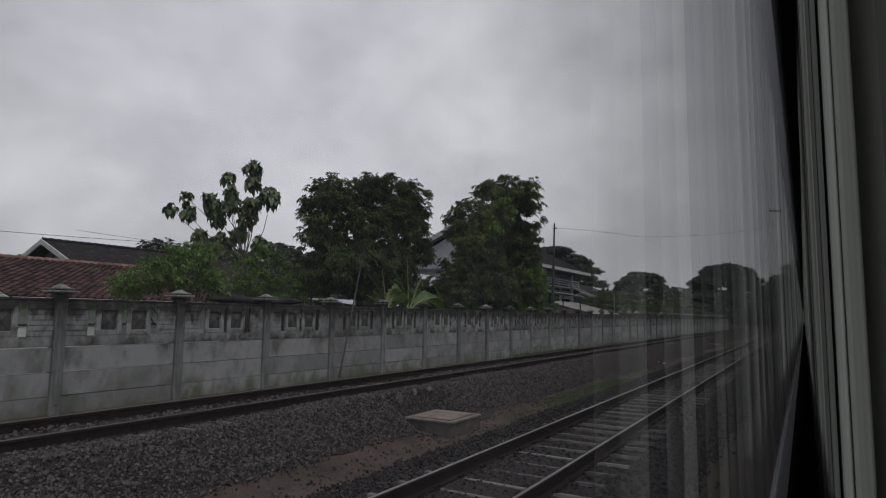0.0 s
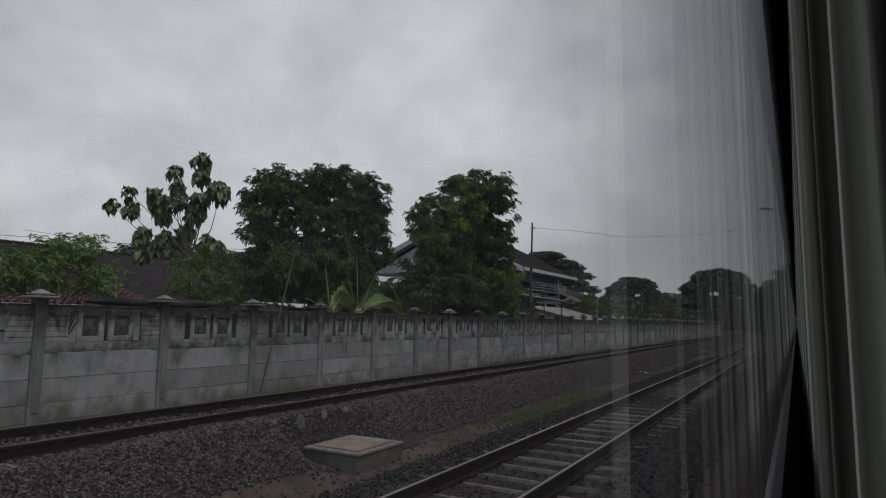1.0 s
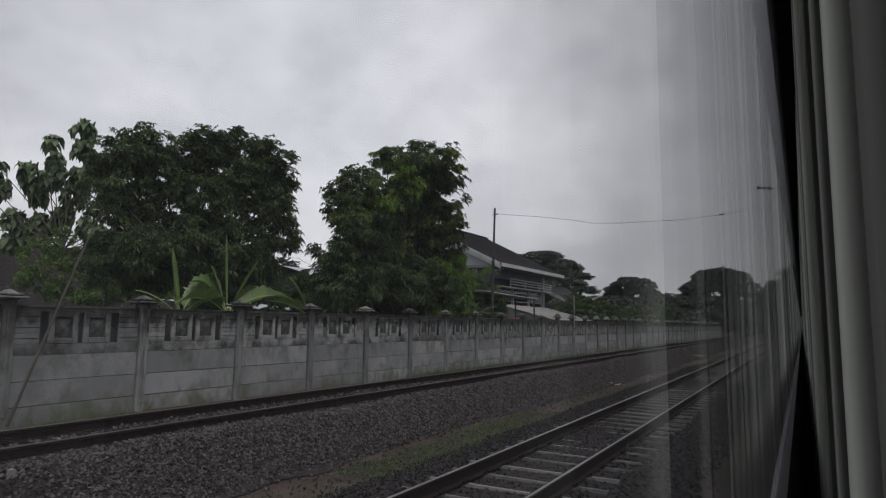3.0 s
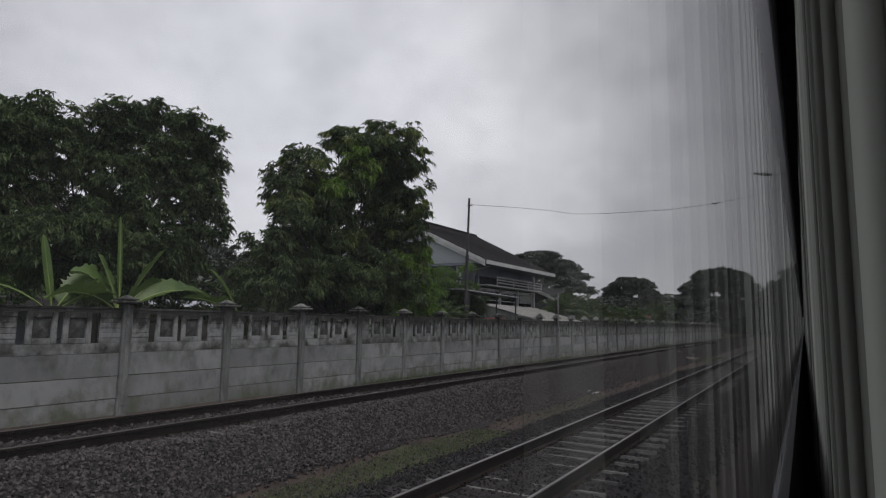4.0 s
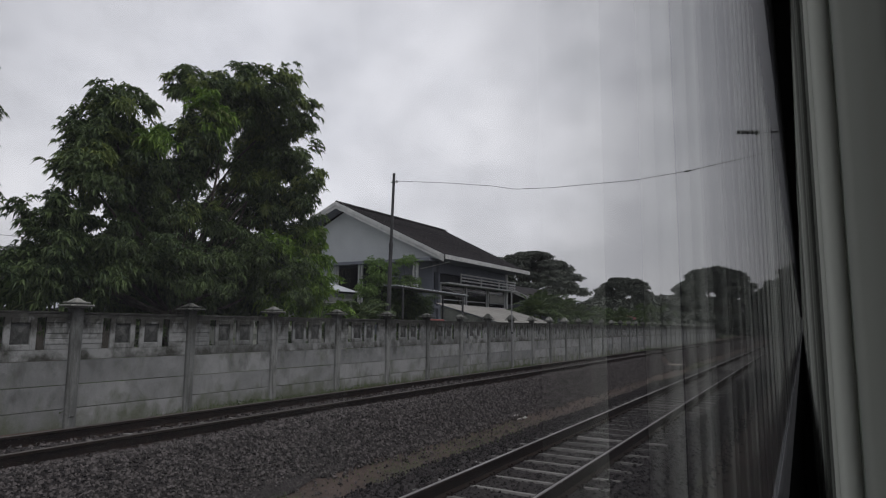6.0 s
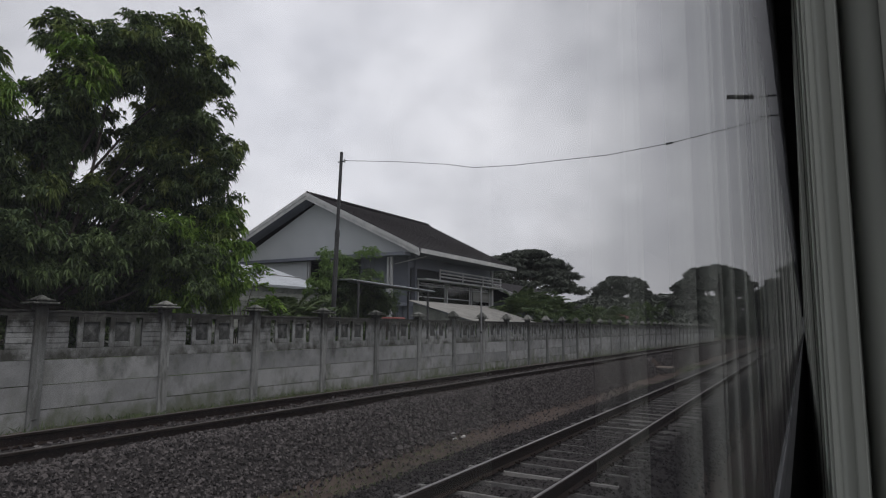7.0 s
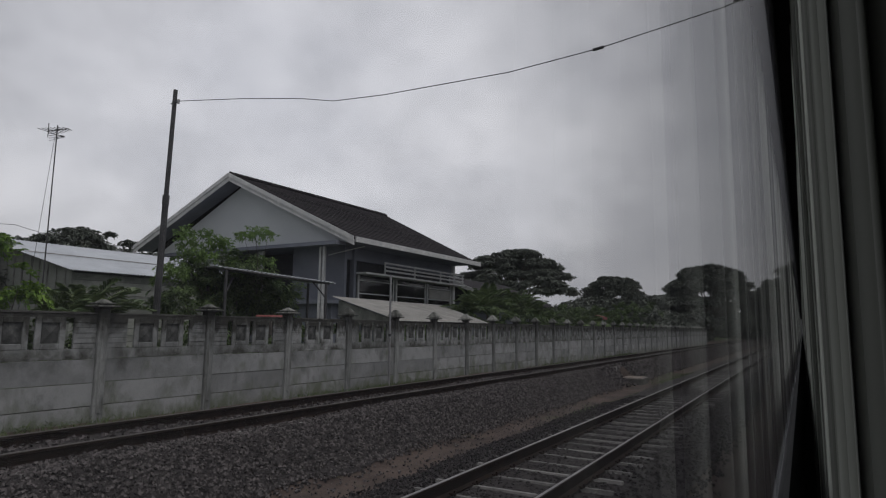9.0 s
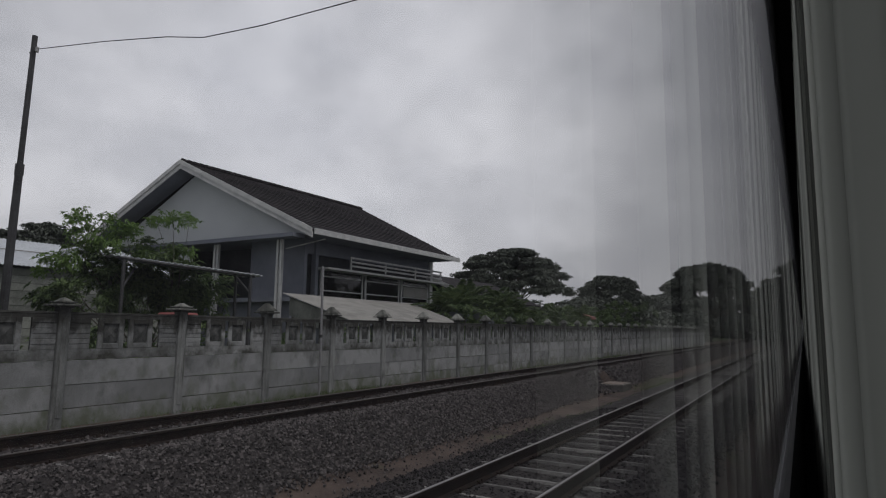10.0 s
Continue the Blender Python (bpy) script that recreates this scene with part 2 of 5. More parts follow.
M_PLASTIC = mat("white_plastic", (0.6, 0.6, 0.6), (0.8, 0.8, 0.78), 6, 0.5, 0.1, 30)
# Upright light and dark streaks put the shading of folds into the cloth colour.
M_CURTAIN = mat("grey_green_cloth_painted_folds", (0.14, 0.146, 0.128), (0.52, 0.54, 0.48), 1.7, 0.95, 0.03, 5, stretch=(1, 1, 0.02), ends=(0.42, 0.62))
M_COACH = mat("coach_paint", (0.42, 0.43, 0.44), (0.52, 0.53, 0.54), 0.7, 0.45, 0.02, 30)
M_COACHDARK = mat("dark_coach_lining", (0.022, 0.022, 0.025), (0.04, 0.04, 0.044), 2, 0.7, 0.02, 60)
M_RUBBER = mat("black_rubber_seal", (0.012, 0.012, 0.013), (0.025, 0.025, 0.026), 6, 0.7, 0.02, 60)


def glass(name, ior, tint=(1, 1, 1), dust=0.0):
    m = bpy.data.materials.new(name)
    m.use_nodes = True
    nt = m.node_tree
    nt.nodes.clear()
    out = nt.nodes.new("ShaderNodeOutputMaterial")
    ms = nt.nodes.new("ShaderNodeMixShader")
    fr = nt.nodes.new("ShaderNodeFresnel")
    fr.inputs["IOR"].default_value = ior
    clear = nt.nodes.new("ShaderNodeBsdfTransparent")
    clear.inputs["Color"].default_value = (*tint, 1)
    gloss = nt.nodes.new("ShaderNodeBsdfGlossy")
    gloss.inputs["Roughness"].default_value = 0.0
    nt.links.new(fr.outputs[0], ms.inputs[0])
    nt.links.new(clear.outputs[0], ms.inputs[1])
    nt.links.new(gloss.outputs[0], ms.inputs[2])
    last = ms
    if dust:
        film = nt.nodes.new("ShaderNodeBsdfTranslucent")
        film.inputs["Color"].default_value = (0.78, 0.78, 0.84, 1)
        last = nt.nodes.new("ShaderNodeMixShader")
        last.inputs[0].default_value = dust
        nt.links.new(ms.outputs[0], last.inputs[1])
        nt.links.new(film.outputs[0], last.inputs[2])
    nt.links.new(last.outputs[0], out.inputs["Surface"])
    return m


M_PANE = glass("coach_window_glass", 1.42, (1, 1, 1), 0.031)
M_HOUSEGLASS = glass("house_window_glass", 1.5, (0.5, 0.53, 0.56))


# ---- building helpers ----
def mesh_of(name, verts, faces, material, smooth=False):
    me = bpy.data.meshes.new(name)
    me.from_pydata([tuple(v) for v in verts] if not isinstance(verts, np.ndarray) else verts, [], faces)
    me.materials.append(material)
    if smooth:
        me.polygons.foreach_set("use_smooth", [True] * len(me.polygons))
    me.update()
    return me


def empty(name, x=0, y=0, z=0, turn=0):
    ob = new(name)
    ob.matrix_basis = pose(x, y, z, 0, 0, turn)
    return ob


def part(name, bm, material, parent=None, label=""):
    """Links a bmesh (or a ready mesh) as one object, under a thing or a part."""
    if isinstance(bm, bpy.types.Mesh):
        me = bm
    else:
        me = bpy.data.meshes.new(name)
        bm.normal_update()
        bm.to_mesh(me)
        bm.free()
        me.materials.append(material)
    ob = new(name, me)
    if parent is not None:
        ob.parent = parent
    return tagged(ob, label)


def add_box(bm, x0, x1, y0, y1, z0, z1, bevel=0.0):
    m = Matrix.Translation(((x0 + x1) / 2, (y0 + y1) / 2, (z0 + z1) / 2)) @ Matrix.Diagonal((abs(x1 - x0), abs(y1 - y0), abs(z1 - z0), 1))
    r = bmesh.ops.create_cube(bm, size=1, matrix=m)
    if bevel:
        edges = list({e for v in r["verts"] for e in v.link_edges})
        bmesh.ops.bevel(bm, geom=edges, offset=bevel, segments=1, affect="EDGES")
    return bm


def box(x0, x1, y0, y1, z0, z1, bevel=0.0):
    return add_box(bmesh.new(), x0, x1, y0, y1, z0, z1, bevel)


def add_limb(bm, a, b, ra, rb, sides=7, bend=0.0):
    """A tapered, slightly bent round bar between two points."""
    a, b = Vector(a), Vector(b)
    axis = (b - a).normalized()
    u = axis.orthogonal().normalized()
    w = axis.cross(u)
    steps = 1 if not bend else 4
    side = (u * random.uniform(-1, 1) + w * random.uniform(-1, 1)) * bend * (b - a).length
    rings = []
    for s in range(steps + 1):
        k = s / steps
        c = a.lerp(b, k) + side * math.sin(math.pi * k)
        r = ra + (rb - ra) * k
        rings.append([bm.verts.new(c + (u * math.cos(q) + w * math.sin(q)) * r) for q in (2 * math.pi * i / sides for i in range(sides))])
    for r0, r1 in zip(rings, rings[1:]):
        for i in range(sides):
            bm.faces.new((r0[i], r0[(i + 1) % sides], r1[(i + 1) % sides], r1[i]))
    bm.faces.new(list(reversed(rings[0])))
    bm.faces.new(rings[-1])
    return bm


def limb(a, b, ra, rb, sides=8, bend=0.0):
    return add_limb(bmesh.new(), a, b, ra, rb, sides, bend)


def add_prism(bm, outline, y0, y1):
    """An outline in x and z, drawn out along y."""
    f = [bm.verts.new((x, y0, z)) for x, z in outline]
    b = [bm.verts.new((x, y1, z)) for x, z in outline]
    n = len(outline)
    bm.faces.new(f)
    bm.faces.new(list(reversed(b)))
    for i in range(n):
        bm.faces.new((f[(i + 1) % n], f[i], b[i], b[(i + 1) % n]))
    bmesh.ops.recalc_face_normals(bm, faces=bm.faces)
    return bm


def prism(outline, y0, y1):
    return add_prism(bmesh.new(), outline, y0, y1)


def slab(corners, thick):
    """A sheet through four corners, with a thickness downwards."""
    bm = bmesh.new()
    top = [bm.verts.new(c) for c in corners]
    low = [bm.verts.new((c[0], c[1], c[2] - thick)) for c in corners]
    n = len(corners)
    bm.faces.new(top)
    bm.faces.new(list(reversed(low)))
    for i in range(n):
        bm.faces.new((top[i], low[i], low[(i + 1) % n], top[(i + 1) % n]))
    bmesh.ops.recalc_face_normals(bm, faces=bm.faces)
    return bm


def corrugated(a, b, c, d, waves, height, thick=0.006):
    """A corrugated sheet: ridges run from edge a-b to edge d-c."""
    a, b, c, d = (Vector(p) for p in (a, b, c, d))
    n = (b - a).cross(d - a).normalized()
    if n.z < 0:
        n = -n
    steps = waves * 4
    bm = bmesh.new()
    rows = []
    for lift in (0.0, -thick):
        for p, q in ((a, b), (d, c)):
            rows.append([bm.verts.new(p.lerp(q, i / steps) + n * (math.sin(i / 4 * 2 * math.pi) * height + lift)) for i in range(steps + 1)])
    for i in range(steps):
        bm.faces.new((rows[0][i], rows[0][i + 1], rows[1][i + 1], rows[1][i]))
        bm.faces.new((rows[2][i + 1], rows[2][i], rows[3][i], rows[3][i + 1]))
        bm.faces.new((rows[0][i + 1], rows[0][i], rows[2][i], rows[2][i + 1]))
        bm.faces.new((rows[1][i], rows[1][i + 1], rows[3][i + 1], rows[3][i]))
    return bm


rng = np.random.default_rng(7)


def unit(v):
    return v / np.maximum(np.linalg.norm(v, axis=-1, keepdims=True), 1e-9)


def leaf_mesh(name, base, way, length, width, material, fold=0.25, droop=0.3, full=False):
    """One mesh of many leaves: each is folded along its rib and droops at the tip; full leaves have a broad oval outline."""
    n = len(base)
    way = unit(way)
    up = np.array([0, 0, 1.0])
    side = unit(np.cross(way, up) + rng.normal(0, 0.25, (n, 3)))
    nrm = unit(np.cross(side, way))
    L, Wd = np.broadcast_to(length, n)[:, None], np.broadcast_to(width, n)[:, None]
    if full:
        spine = [base, base + way * L * 0.36, base + way * L * 0.72 - up * L * droop * 0.35, base + way * L - up * L * droop]
        rim = [(1, 0.46, 1), (2, 0.44, 1), (1, 0.46, -1), (2, 0.44, -1)]
        v = np.stack(spine + [spine[k] + side * Wd * h * s + nrm * Wd * fold * 0.6 for k, h, s in rim], 1).reshape(-1, 3)
        i = np.arange(n)[:, None] * 8
        f = [(i + np.array(q)).tolist() for q in ((0, 1, 4), (1, 2, 5, 4), (2, 3, 5), (0, 6, 1), (1, 6, 7, 2), (2, 7, 3))]
        return mesh_of(name, v, sum(f, []), material, True)
    mid = base + way * L * 0.5
    tip = base + way * L - up * L * droop
    v = np.stack([base, mid + side * Wd / 2 + nrm * Wd * fold, tip, mid - side * Wd / 2 + nrm * Wd * fold, mid - up * L * droop * 0.2], 1).reshape(-1, 3)
    i = np.arange(n)[:, None] * 5
    f = np.concatenate([i + np.array([0, 4, 1]), i + np.array([1, 4, 2]), i + np.array([4, 0, 3]), i + np.array([2, 4, 3])], 0)
    return mesh_of(name, v, f.tolist(), material)


def crown_points(lobes, per_area, shell=0.55, clump=0.0):
    """Places in the outer shell of a set of balls (centre and radii), and the way out of each; clump gathers them into tufts."""
    pts, out = [], []
    for cx, cy, cz, rx, ry, rz in lobes:
        n = int(per_area * (rx * ry * rz) ** (2 / 3) * 12) + 1
        m = max(3, n // 14) if clump else n
        d = unit(rng.normal(0, 1, (m, 3)))
        r = 1 - shell * rng.random(m) ** 1.6
        r *= 1 + 0.12 * np.sin(d[:, 0] * 7 + cx) * np.cos(d[:, 1] * 6 + cy) + rng.normal(0, 0.06, m)
        if clump:
            pick = rng.integers(0, m, n)
            d, r = d[pick], r[pick]
        p = d * r[:, None] * np.array([rx, ry, rz]) + np.array([cx, cy, cz])
        if clump:
            p = p + rng.normal(0, clump, p.shape) * np.array([1, 1, 0.7])
        pts.append(p)
        out.append(d)
    return np.concatenate(pts), np.concatenate(out)


def rosettes(name, lobes, per_area, leaves, length, width, material, droop=0.3, shell=0.55, hang=0.15, clump=0.0, full=False):
    """Foliage in rosettes: a bunch of leaves at each twig's end."""
    p, d = crown_points(lobes, per_area, shell, clump)
    axis = unit(d * 0.6 + np.array([0, 0, 0.75 - hang]) + rng.normal(0, 0.15, d.shape))
    p, axis = np.repeat(p, leaves, 0), np.repeat(axis, leaves, 0)
    ring = rng.normal(0, 1, p.shape)
    ring = unit(ring - axis * np.sum(ring * axis, 1, keepdims=True))
    way = unit(ring + axis * rng.uniform(-0.1, 0.75, (len(p), 1)))
    size = length * rng.uniform(0.65, 1.2, len(p))
    return leaf_mesh(name, p, way, size, size * width / length, material, 0.2, droop, full)


def tree(name, foot, lobes, trunk_radius, fork, label, leaf_sets, category="tree", limbs=True, bark=None):
    """A tree: a trunk that forks, limbs to the lobes of its crown, and sets of leaves."""
    thing = empty(name, *foot)
    tagged(thing, label, category)
    off = Vector(foot)
    top = Vector(fork) - off
    part("trunk", limb((0, 0, -0.1), top, trunk_radius, trunk_radius * 0.7, 9, 0.03), bark or M_BARK, thing)
    if limbs:
        for cx, cy, cz, rx, ry, rz in lobes:
            end = Vector((cx, cy, cz)) - off
            part("limb", limb(top - Vector((0, 0, 0.2 * random.random())), end, trunk_radius * 0.28, trunk_radius * 0.08, 6, 0.1), bark or M_BARK, thing)
    for part_name, me, lab in leaf_sets:
        ob = part(part_name, me, None, thing, lab)
        ob.location = -off
    return thing


# ---- ground ----
PROFILE = [(-1500, 0.0), (-60, 0.0), (-12.2, 0.0), (-11.2, -0.16), (-10.2, -0.12), (-9.6, 0.02), (-9.25, 0.13), (-6.9, 0.13), (-6.5, -0.14), (-6.15, -0.42), (-5.9, -0.50), (-5.35, -0.51), (-4.95, -0.44), (-4.4, -0.235), (-4.1, -0.205),
           (-1.9, -0.205), (-1.5, -0.30), (-0.9, -0.52), (-0.6, -0.52), (-0.2, -0.2), (2.9, -0.2), (4.0, -0.55), (60, -0.5), (1500, -0.5)]
PX, PZ = [p[0] for p in PROFILE], [p[1] for p in PROFILE]


def ground_z(x, y):
    dip = sum(np.exp(-((x + 6.28) / 0.68) ** 8 - ((y - yc) / 0.95) ** 6) for yc in (10.95, 53.1))
    return np.interp(x, PX, PZ) * (1 - dip) - 0.56 * dip + 0.025 * np.sin(y * 0.8 + x * 1.3) * np.cos(y * 0.33 - x)


def build_ground():
    xs = sorted(set(PX) | set(np.arange(-12, 3, 0.3).round(3)) | set(np.arange(-7.4, -5.2, 0.1).round(3)) | {-900, -400, -200, -100, -40, -25, -18, 10, 30, 120, 400, 900})
    ys = sorted({-1500, -600, -200, -80, -30, -12} | set(np.arange(-4, 90, 0.6).round(2)) | set(np.arange(9.4, 12.8, 0.1).round(2)) | {95, 105, 120, 150, 200, 300, 500, 900, 1500})
    X, Y = np.meshgrid(xs, ys)
    Z = ground_z(X, Y)
    v = np.stack([X.ravel(), Y.ravel(), Z.ravel()], 1)
    w = len(xs)
    f = [(r * w + c, r * w + c + 1, (r + 1) * w + c + 1, (r + 1) * w + c) for r in range(len(ys) - 1) for c in range(w - 1)]
    ob = new("ground", mesh_of("ground", v, f, M_SOIL, True))
    tagged(ob, "brown earth and thin grass beside the tracks", "ground", kind="structure")
    beds = ((-9.4, -6.1, "ballast_bed"), (-5.05, -1.3, "ballast_bed"))
    for x0, x1, name in beds:
        xs = np.arange(x0, x1 + 0.01, 0.1)
        ys = np.concatenate([np.arange(-4, 9.3, 0.3), np.arange(9.4, 12.7, 0.1), np.arange(12.8, 90, 0.3), [100, 130, 200, 300]])
        X, Y = np.meshgrid(xs, ys)
        ragged = (np.sin(Y * 1.7) * 0.06 + np.sin(Y * 4.1 + 1) * 0.05 + np.sin(Y * 0.6) * 0.08)
        X = X + np.where(np.abs(X - x1) < 0.05, ragged, 0) + np.where(np.abs(X - x0) < 0.05, ragged, 0)
        Z = ground_z(X, Y) + 0.02
        w = len(xs)
        f = [(r * w + c, r * w + c + 1, (r + 1) * w + c + 1, (r + 1) * w + c) for r in range(len(ys) - 1) for c in range(w - 1)]
        tagged(new(name, mesh_of(name, np.stack([X.ravel(), Y.ravel(), Z.ravel()], 1), f, M_BED, True)), "dark compacted ballast under the loose stones", "ballast", kind="structure")


build_ground()

# ---- tracks ----
HEAD, FOOT, TALL = 0.066, 0.13, 0.17


def rail_outline(cx, top):
    pts = [(HEAD / 2, -0.008), (HEAD / 2, -0.035), (0.009, -0.05), (0.009, -TALL + 0.03), (FOOT / 2, -TALL + 0.012), (FOOT / 2, -TALL)]
    half = [(x, z) for x, z in pts]
    return [(cx + x, top + z) for x, z in half] + [(cx - x, top + z) for x, z in reversed(half)]


def sleeper_mesh():
    bm = bmesh.new()
    top, low, w = [], [], 0.11
    for x, drop in ((-1.0, 0.0), (-0.72, 0.0), (-0.4, 0.008), (0.4, 0.008), (0.72, 0.0), (1.0, 0.0)):
        top.append((bm.verts.new((x, -w * 0.25, -drop)), bm.verts.new((x, w * 0.25, -drop))))
        low.append((bm.verts.new((x, -w * 0.9, -0.2)), bm.verts.new((x, w * 0.9, -0.2))))
    for i in range(5):
        bm.faces.new((top[i][0], top[i + 1][0], top[i + 1][1], top[i][1]))
        bm.faces.new((low[i][0], low[i + 1][0], top[i + 1][0], top[i][0]))
        bm.faces.new((top[i][1], top[i + 1][1], low[i + 1][1], low[i][1]))
    for i in (0, 5):
        bm.faces.new((top[i][0], top[i][1], low[i][1], low[i][0]))
    bmesh.ops.recalc_face_normals(bm, faces=bm.faces)
    me = bpy.data.meshes.new("sleeper")
    bm.to_mesh(me)
    bm.free()
    me.materials.append(M_SLEEPER)
    return me


def fastening_mesh():
    bm = bmesh.new()
    for s in (-1, 1):
        add_box(bm, s * 0.07 - 0.028, s * 0.07 + 0.028, -0.035, 0.035, 0, 0.035, 0.008)
        add_box(bm, s * 0.1 - 0.012, s * 0.1 + 0.012, -0.012, 0.012, 0, 0.055)
    me = bpy.data.meshes.new("rail_clip")
    bm.to_mesh(me)
    bm.free()
    me.materials.append(M_RAIL)
    return me


SLEEPER, CLIP = sleeper_mesh(), fastening_mesh()


def track(cx, top, label, first, last, spacing, clips, shine):
    thing = tagged(empty("railway_track", cx, 0, top), label, "railway track", "railway tracks", "structure")
    for s in (-1, 1):
        r = part("rail", prism(rail_outline(s * 0.5675, 0), -40, 420), M_RAIL, thing, "rust-brown steel rail with a polished running surface")
        part("running_surface", prism([(s * 0.5675 - HEAD * 0.26, -0.0075), (s * 0.5675 + HEAD * 0.26, -0.0075), (s * 0.5675 + HEAD * 0.16, 0.0), (s * 0.5675 - HEAD * 0.16, 0.0)], -40, 420), shine, r)
    y = first
    while y < last:
        s = new("sleeper", SLEEPER)
        s.parent = thing
        s.matrix_basis = pose(random.uniform(-0.03, 0.03), y + random.uniform(-0.03, 0.03), -TALL + 0.014, 0, 0, random.uniform(-1.2, 1.2))
        if y < clips:
            for k in (-1, 1):
                c = new("rail_clip", CLIP)
                c.parent = thing
                c.location = (k * 0.5675, y, -TALL)
        y += spacing
    return thing


track(-3.0, 0.0, "narrow-gauge track on pale concrete sleepers in dark ballast", 0.67, 110, 0.55, 45, M_SHINE)
track(-7.99, 0.31, "rusty narrow-gauge track along the concrete fence", 1.0, 110, 0.60, 45, M_DULLTOP)


# ---- loose ballast ----
def stones(name, count, x0, x1, y0, y1, small, large, label, keep_out=(), sink=0.35, stone=None):
    """Loose angular stones scattered over a strip, thinning out at its edges."""
    x = rng.uniform(x0, x1, count) + rng.normal(0, 0.06, count)
    y = y0 + (y1 - y0) * rng.random(count)
    ok = np.ones(count, bool)
    for a, b in keep_out:
        ok &= ~((x > a) & (x < b))
    x, y = x[ok], y[ok]
    n = len(x)
    size = rng.uniform(small, large, n)
    z = ground_z(x, y) + size * (0.5 - sink) + 0.012 + rng.random(n) * 0.02
    cube = np.array([(sx, sy, sz) for sx in (-1, 1) for sy in (-1, 1) for sz in (-1, 1)], float) * 0.5
    v = cube[None] * (1 + rng.uniform(-0.45, 0.2, (n, 8, 3))) * np.stack([size, size * rng.uniform(0.6, 1, n), size * rng.uniform(0.5, 0.9, n)], 1)[:, None]
    q = unit(rng.normal(0, 1, (n, 4)))
    w, a, b, c = q.T
    R = np.stack([1 - 2 * (b * b + c * c), 2 * (a * b - c * w), 2 * (a * c + b * w), 2 * (a * b + c * w), 1 - 2 * (a * a + c * c), 2 * (b * c - a * w), 2 * (a * c - b * w), 2 * (b * c + a * w), 1 - 2 * (a * a + b * b)], 1).reshape(n, 3, 3)
    v = np.einsum("nij,nkj->nki", R, v) + np.stack([x, y, z], 1)[:, None]
    quad = np.array([(0, 1, 3, 2), (4, 6, 7, 5), (0, 4, 5, 1), (2, 3, 7, 6), (0, 2, 6, 4), (1, 5, 7, 3)])
    f = (np.arange(n)[:, None, None] * 8 + quad[None]).reshape(-1, 4)
    tagged(new(name, mesh_of(name, v.reshape(-1, 3), f.tolist(), stone or M_STONE)), label, "ballast", kind="stuff")


stones("ballast_stones", 46000, -7.4, -6.16, 2, 24, 0.020, 0.045, "loose grey-brown ballast on the shoulder of the far track")
stones("ballast_stones", 30000, -7.4, -6.0, 24, 50, 0.025, 0.05, "loose grey-brown ballast on the shoulder of the far track")
stones("ballast_stones", 7000, -7.3, -6.0, 50, 100, 0.05, 0.09, "loose grey-brown ballast on the shoulder of the far track")
stones("ballast_stones", 13000, -9.3, -7.4, 2, 60, 0.03, 0.06, "grey-brown ballast between rusty rails")
stones("ballast_stones", 24000, -5.2, -3.65, 1.5, 45, 0.02, 0.045, "dark ballast scattered beside the near track", stone=M_DARKBALLAST)
stones("ballast_stones", 20000, -3.55, -2.45, 2, 50, 0.022, 0.042, "dark ballast packed between concrete sleepers", sink=0.75, stone=M_DARKBALLAST)
stones("ballast_stones", 12000, -2.35, -1.2, 2, 50, 0.026, 0.055, "dark ballast beside the near track", sink=0.6, stone=M_DARKBALLAST)
stones("ballast_stones", 2500, -6.1, -5.1, 1.5, 45, 0.015, 0.04, "stray stones on bare earth", sink=0.5)

# ---- precast concrete fence ----
FX, BAY, FIRST = -11.45, 2.44, 8.76 - 2.44 * 5
fence = tagged(empty("fence", FX, 0, 0), "weathered grey precast concrete panel fence with ornamental openings", "fence", kind="structure")
PANEL_LOW, PANEL_HIGH = (-0.34, 0.19, 0.61), (0.19, 0.61, 1.045)


def bevel_box(x0, x1, y0, y1, z0, z1, material, name, b=0.008):
    bm = box(x0, x1, y0, y1, z0, z1, b)
    me = bpy.data.meshes.new(name)
    bm.to_mesh(me)
    bm.free()
    me.materials.append(material)
    return me


PANELS = [bevel_box(-0.035, 0.035, 0.0, BAY, a + 0.007, b - 0.007, M_FENCE, "panel", 0.003) for a, b in zip(PANEL_LOW, PANEL_HIGH)]


def ornament_mesh():
    """A pierced panel: lapped boards at both ends, upright slots, and two square bosses with sunk centres."""
    bm = bmesh.new()
    z0, z1, lo, hi = 1.05, 1.865, 1.235, 1.80
    add_box(bm, -0.015, 0.03, 0, BAY, z0, lo)
    add_box(bm, -0.015, 0.03, 0, BAY, hi, z1)
    for a, b in ((0.0, 0.51), (BAY - 0.51, BAY)):
        n = 6
        for i in range(n):
            h = (hi - lo) / n
            add_box(bm, -0.012, 0.034 if i % 2 else 0.028, a, b, lo + i * h + 0.004, lo + (i + 1) * h - 0.006, 0.005)
        add_box(bm, -0.012, 0.018, a, b, lo, hi)
    for a in (0.66, 1.27):
        b = a + 0.51
        ia, ib, il, ih = a + 0.10, b - 0.10, lo + 0.10, hi - 0.10
        add_box(bm, -0.012, 0.034, a, ia, lo, hi, 0.008)
        add_box(bm, -0.012, 0.034, ib, b, lo, hi, 0.008)
        add_box(bm, -0.012, 0.034, ia, ib, lo, il, 0.008)
        add_box(bm, -0.012, 0.034, ia, ib, ih, hi, 0.008)
    me = bpy.data.meshes.new("ornamental_panel")
    bm.to_mesh(me)
    bm.free()
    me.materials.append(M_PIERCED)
    return me


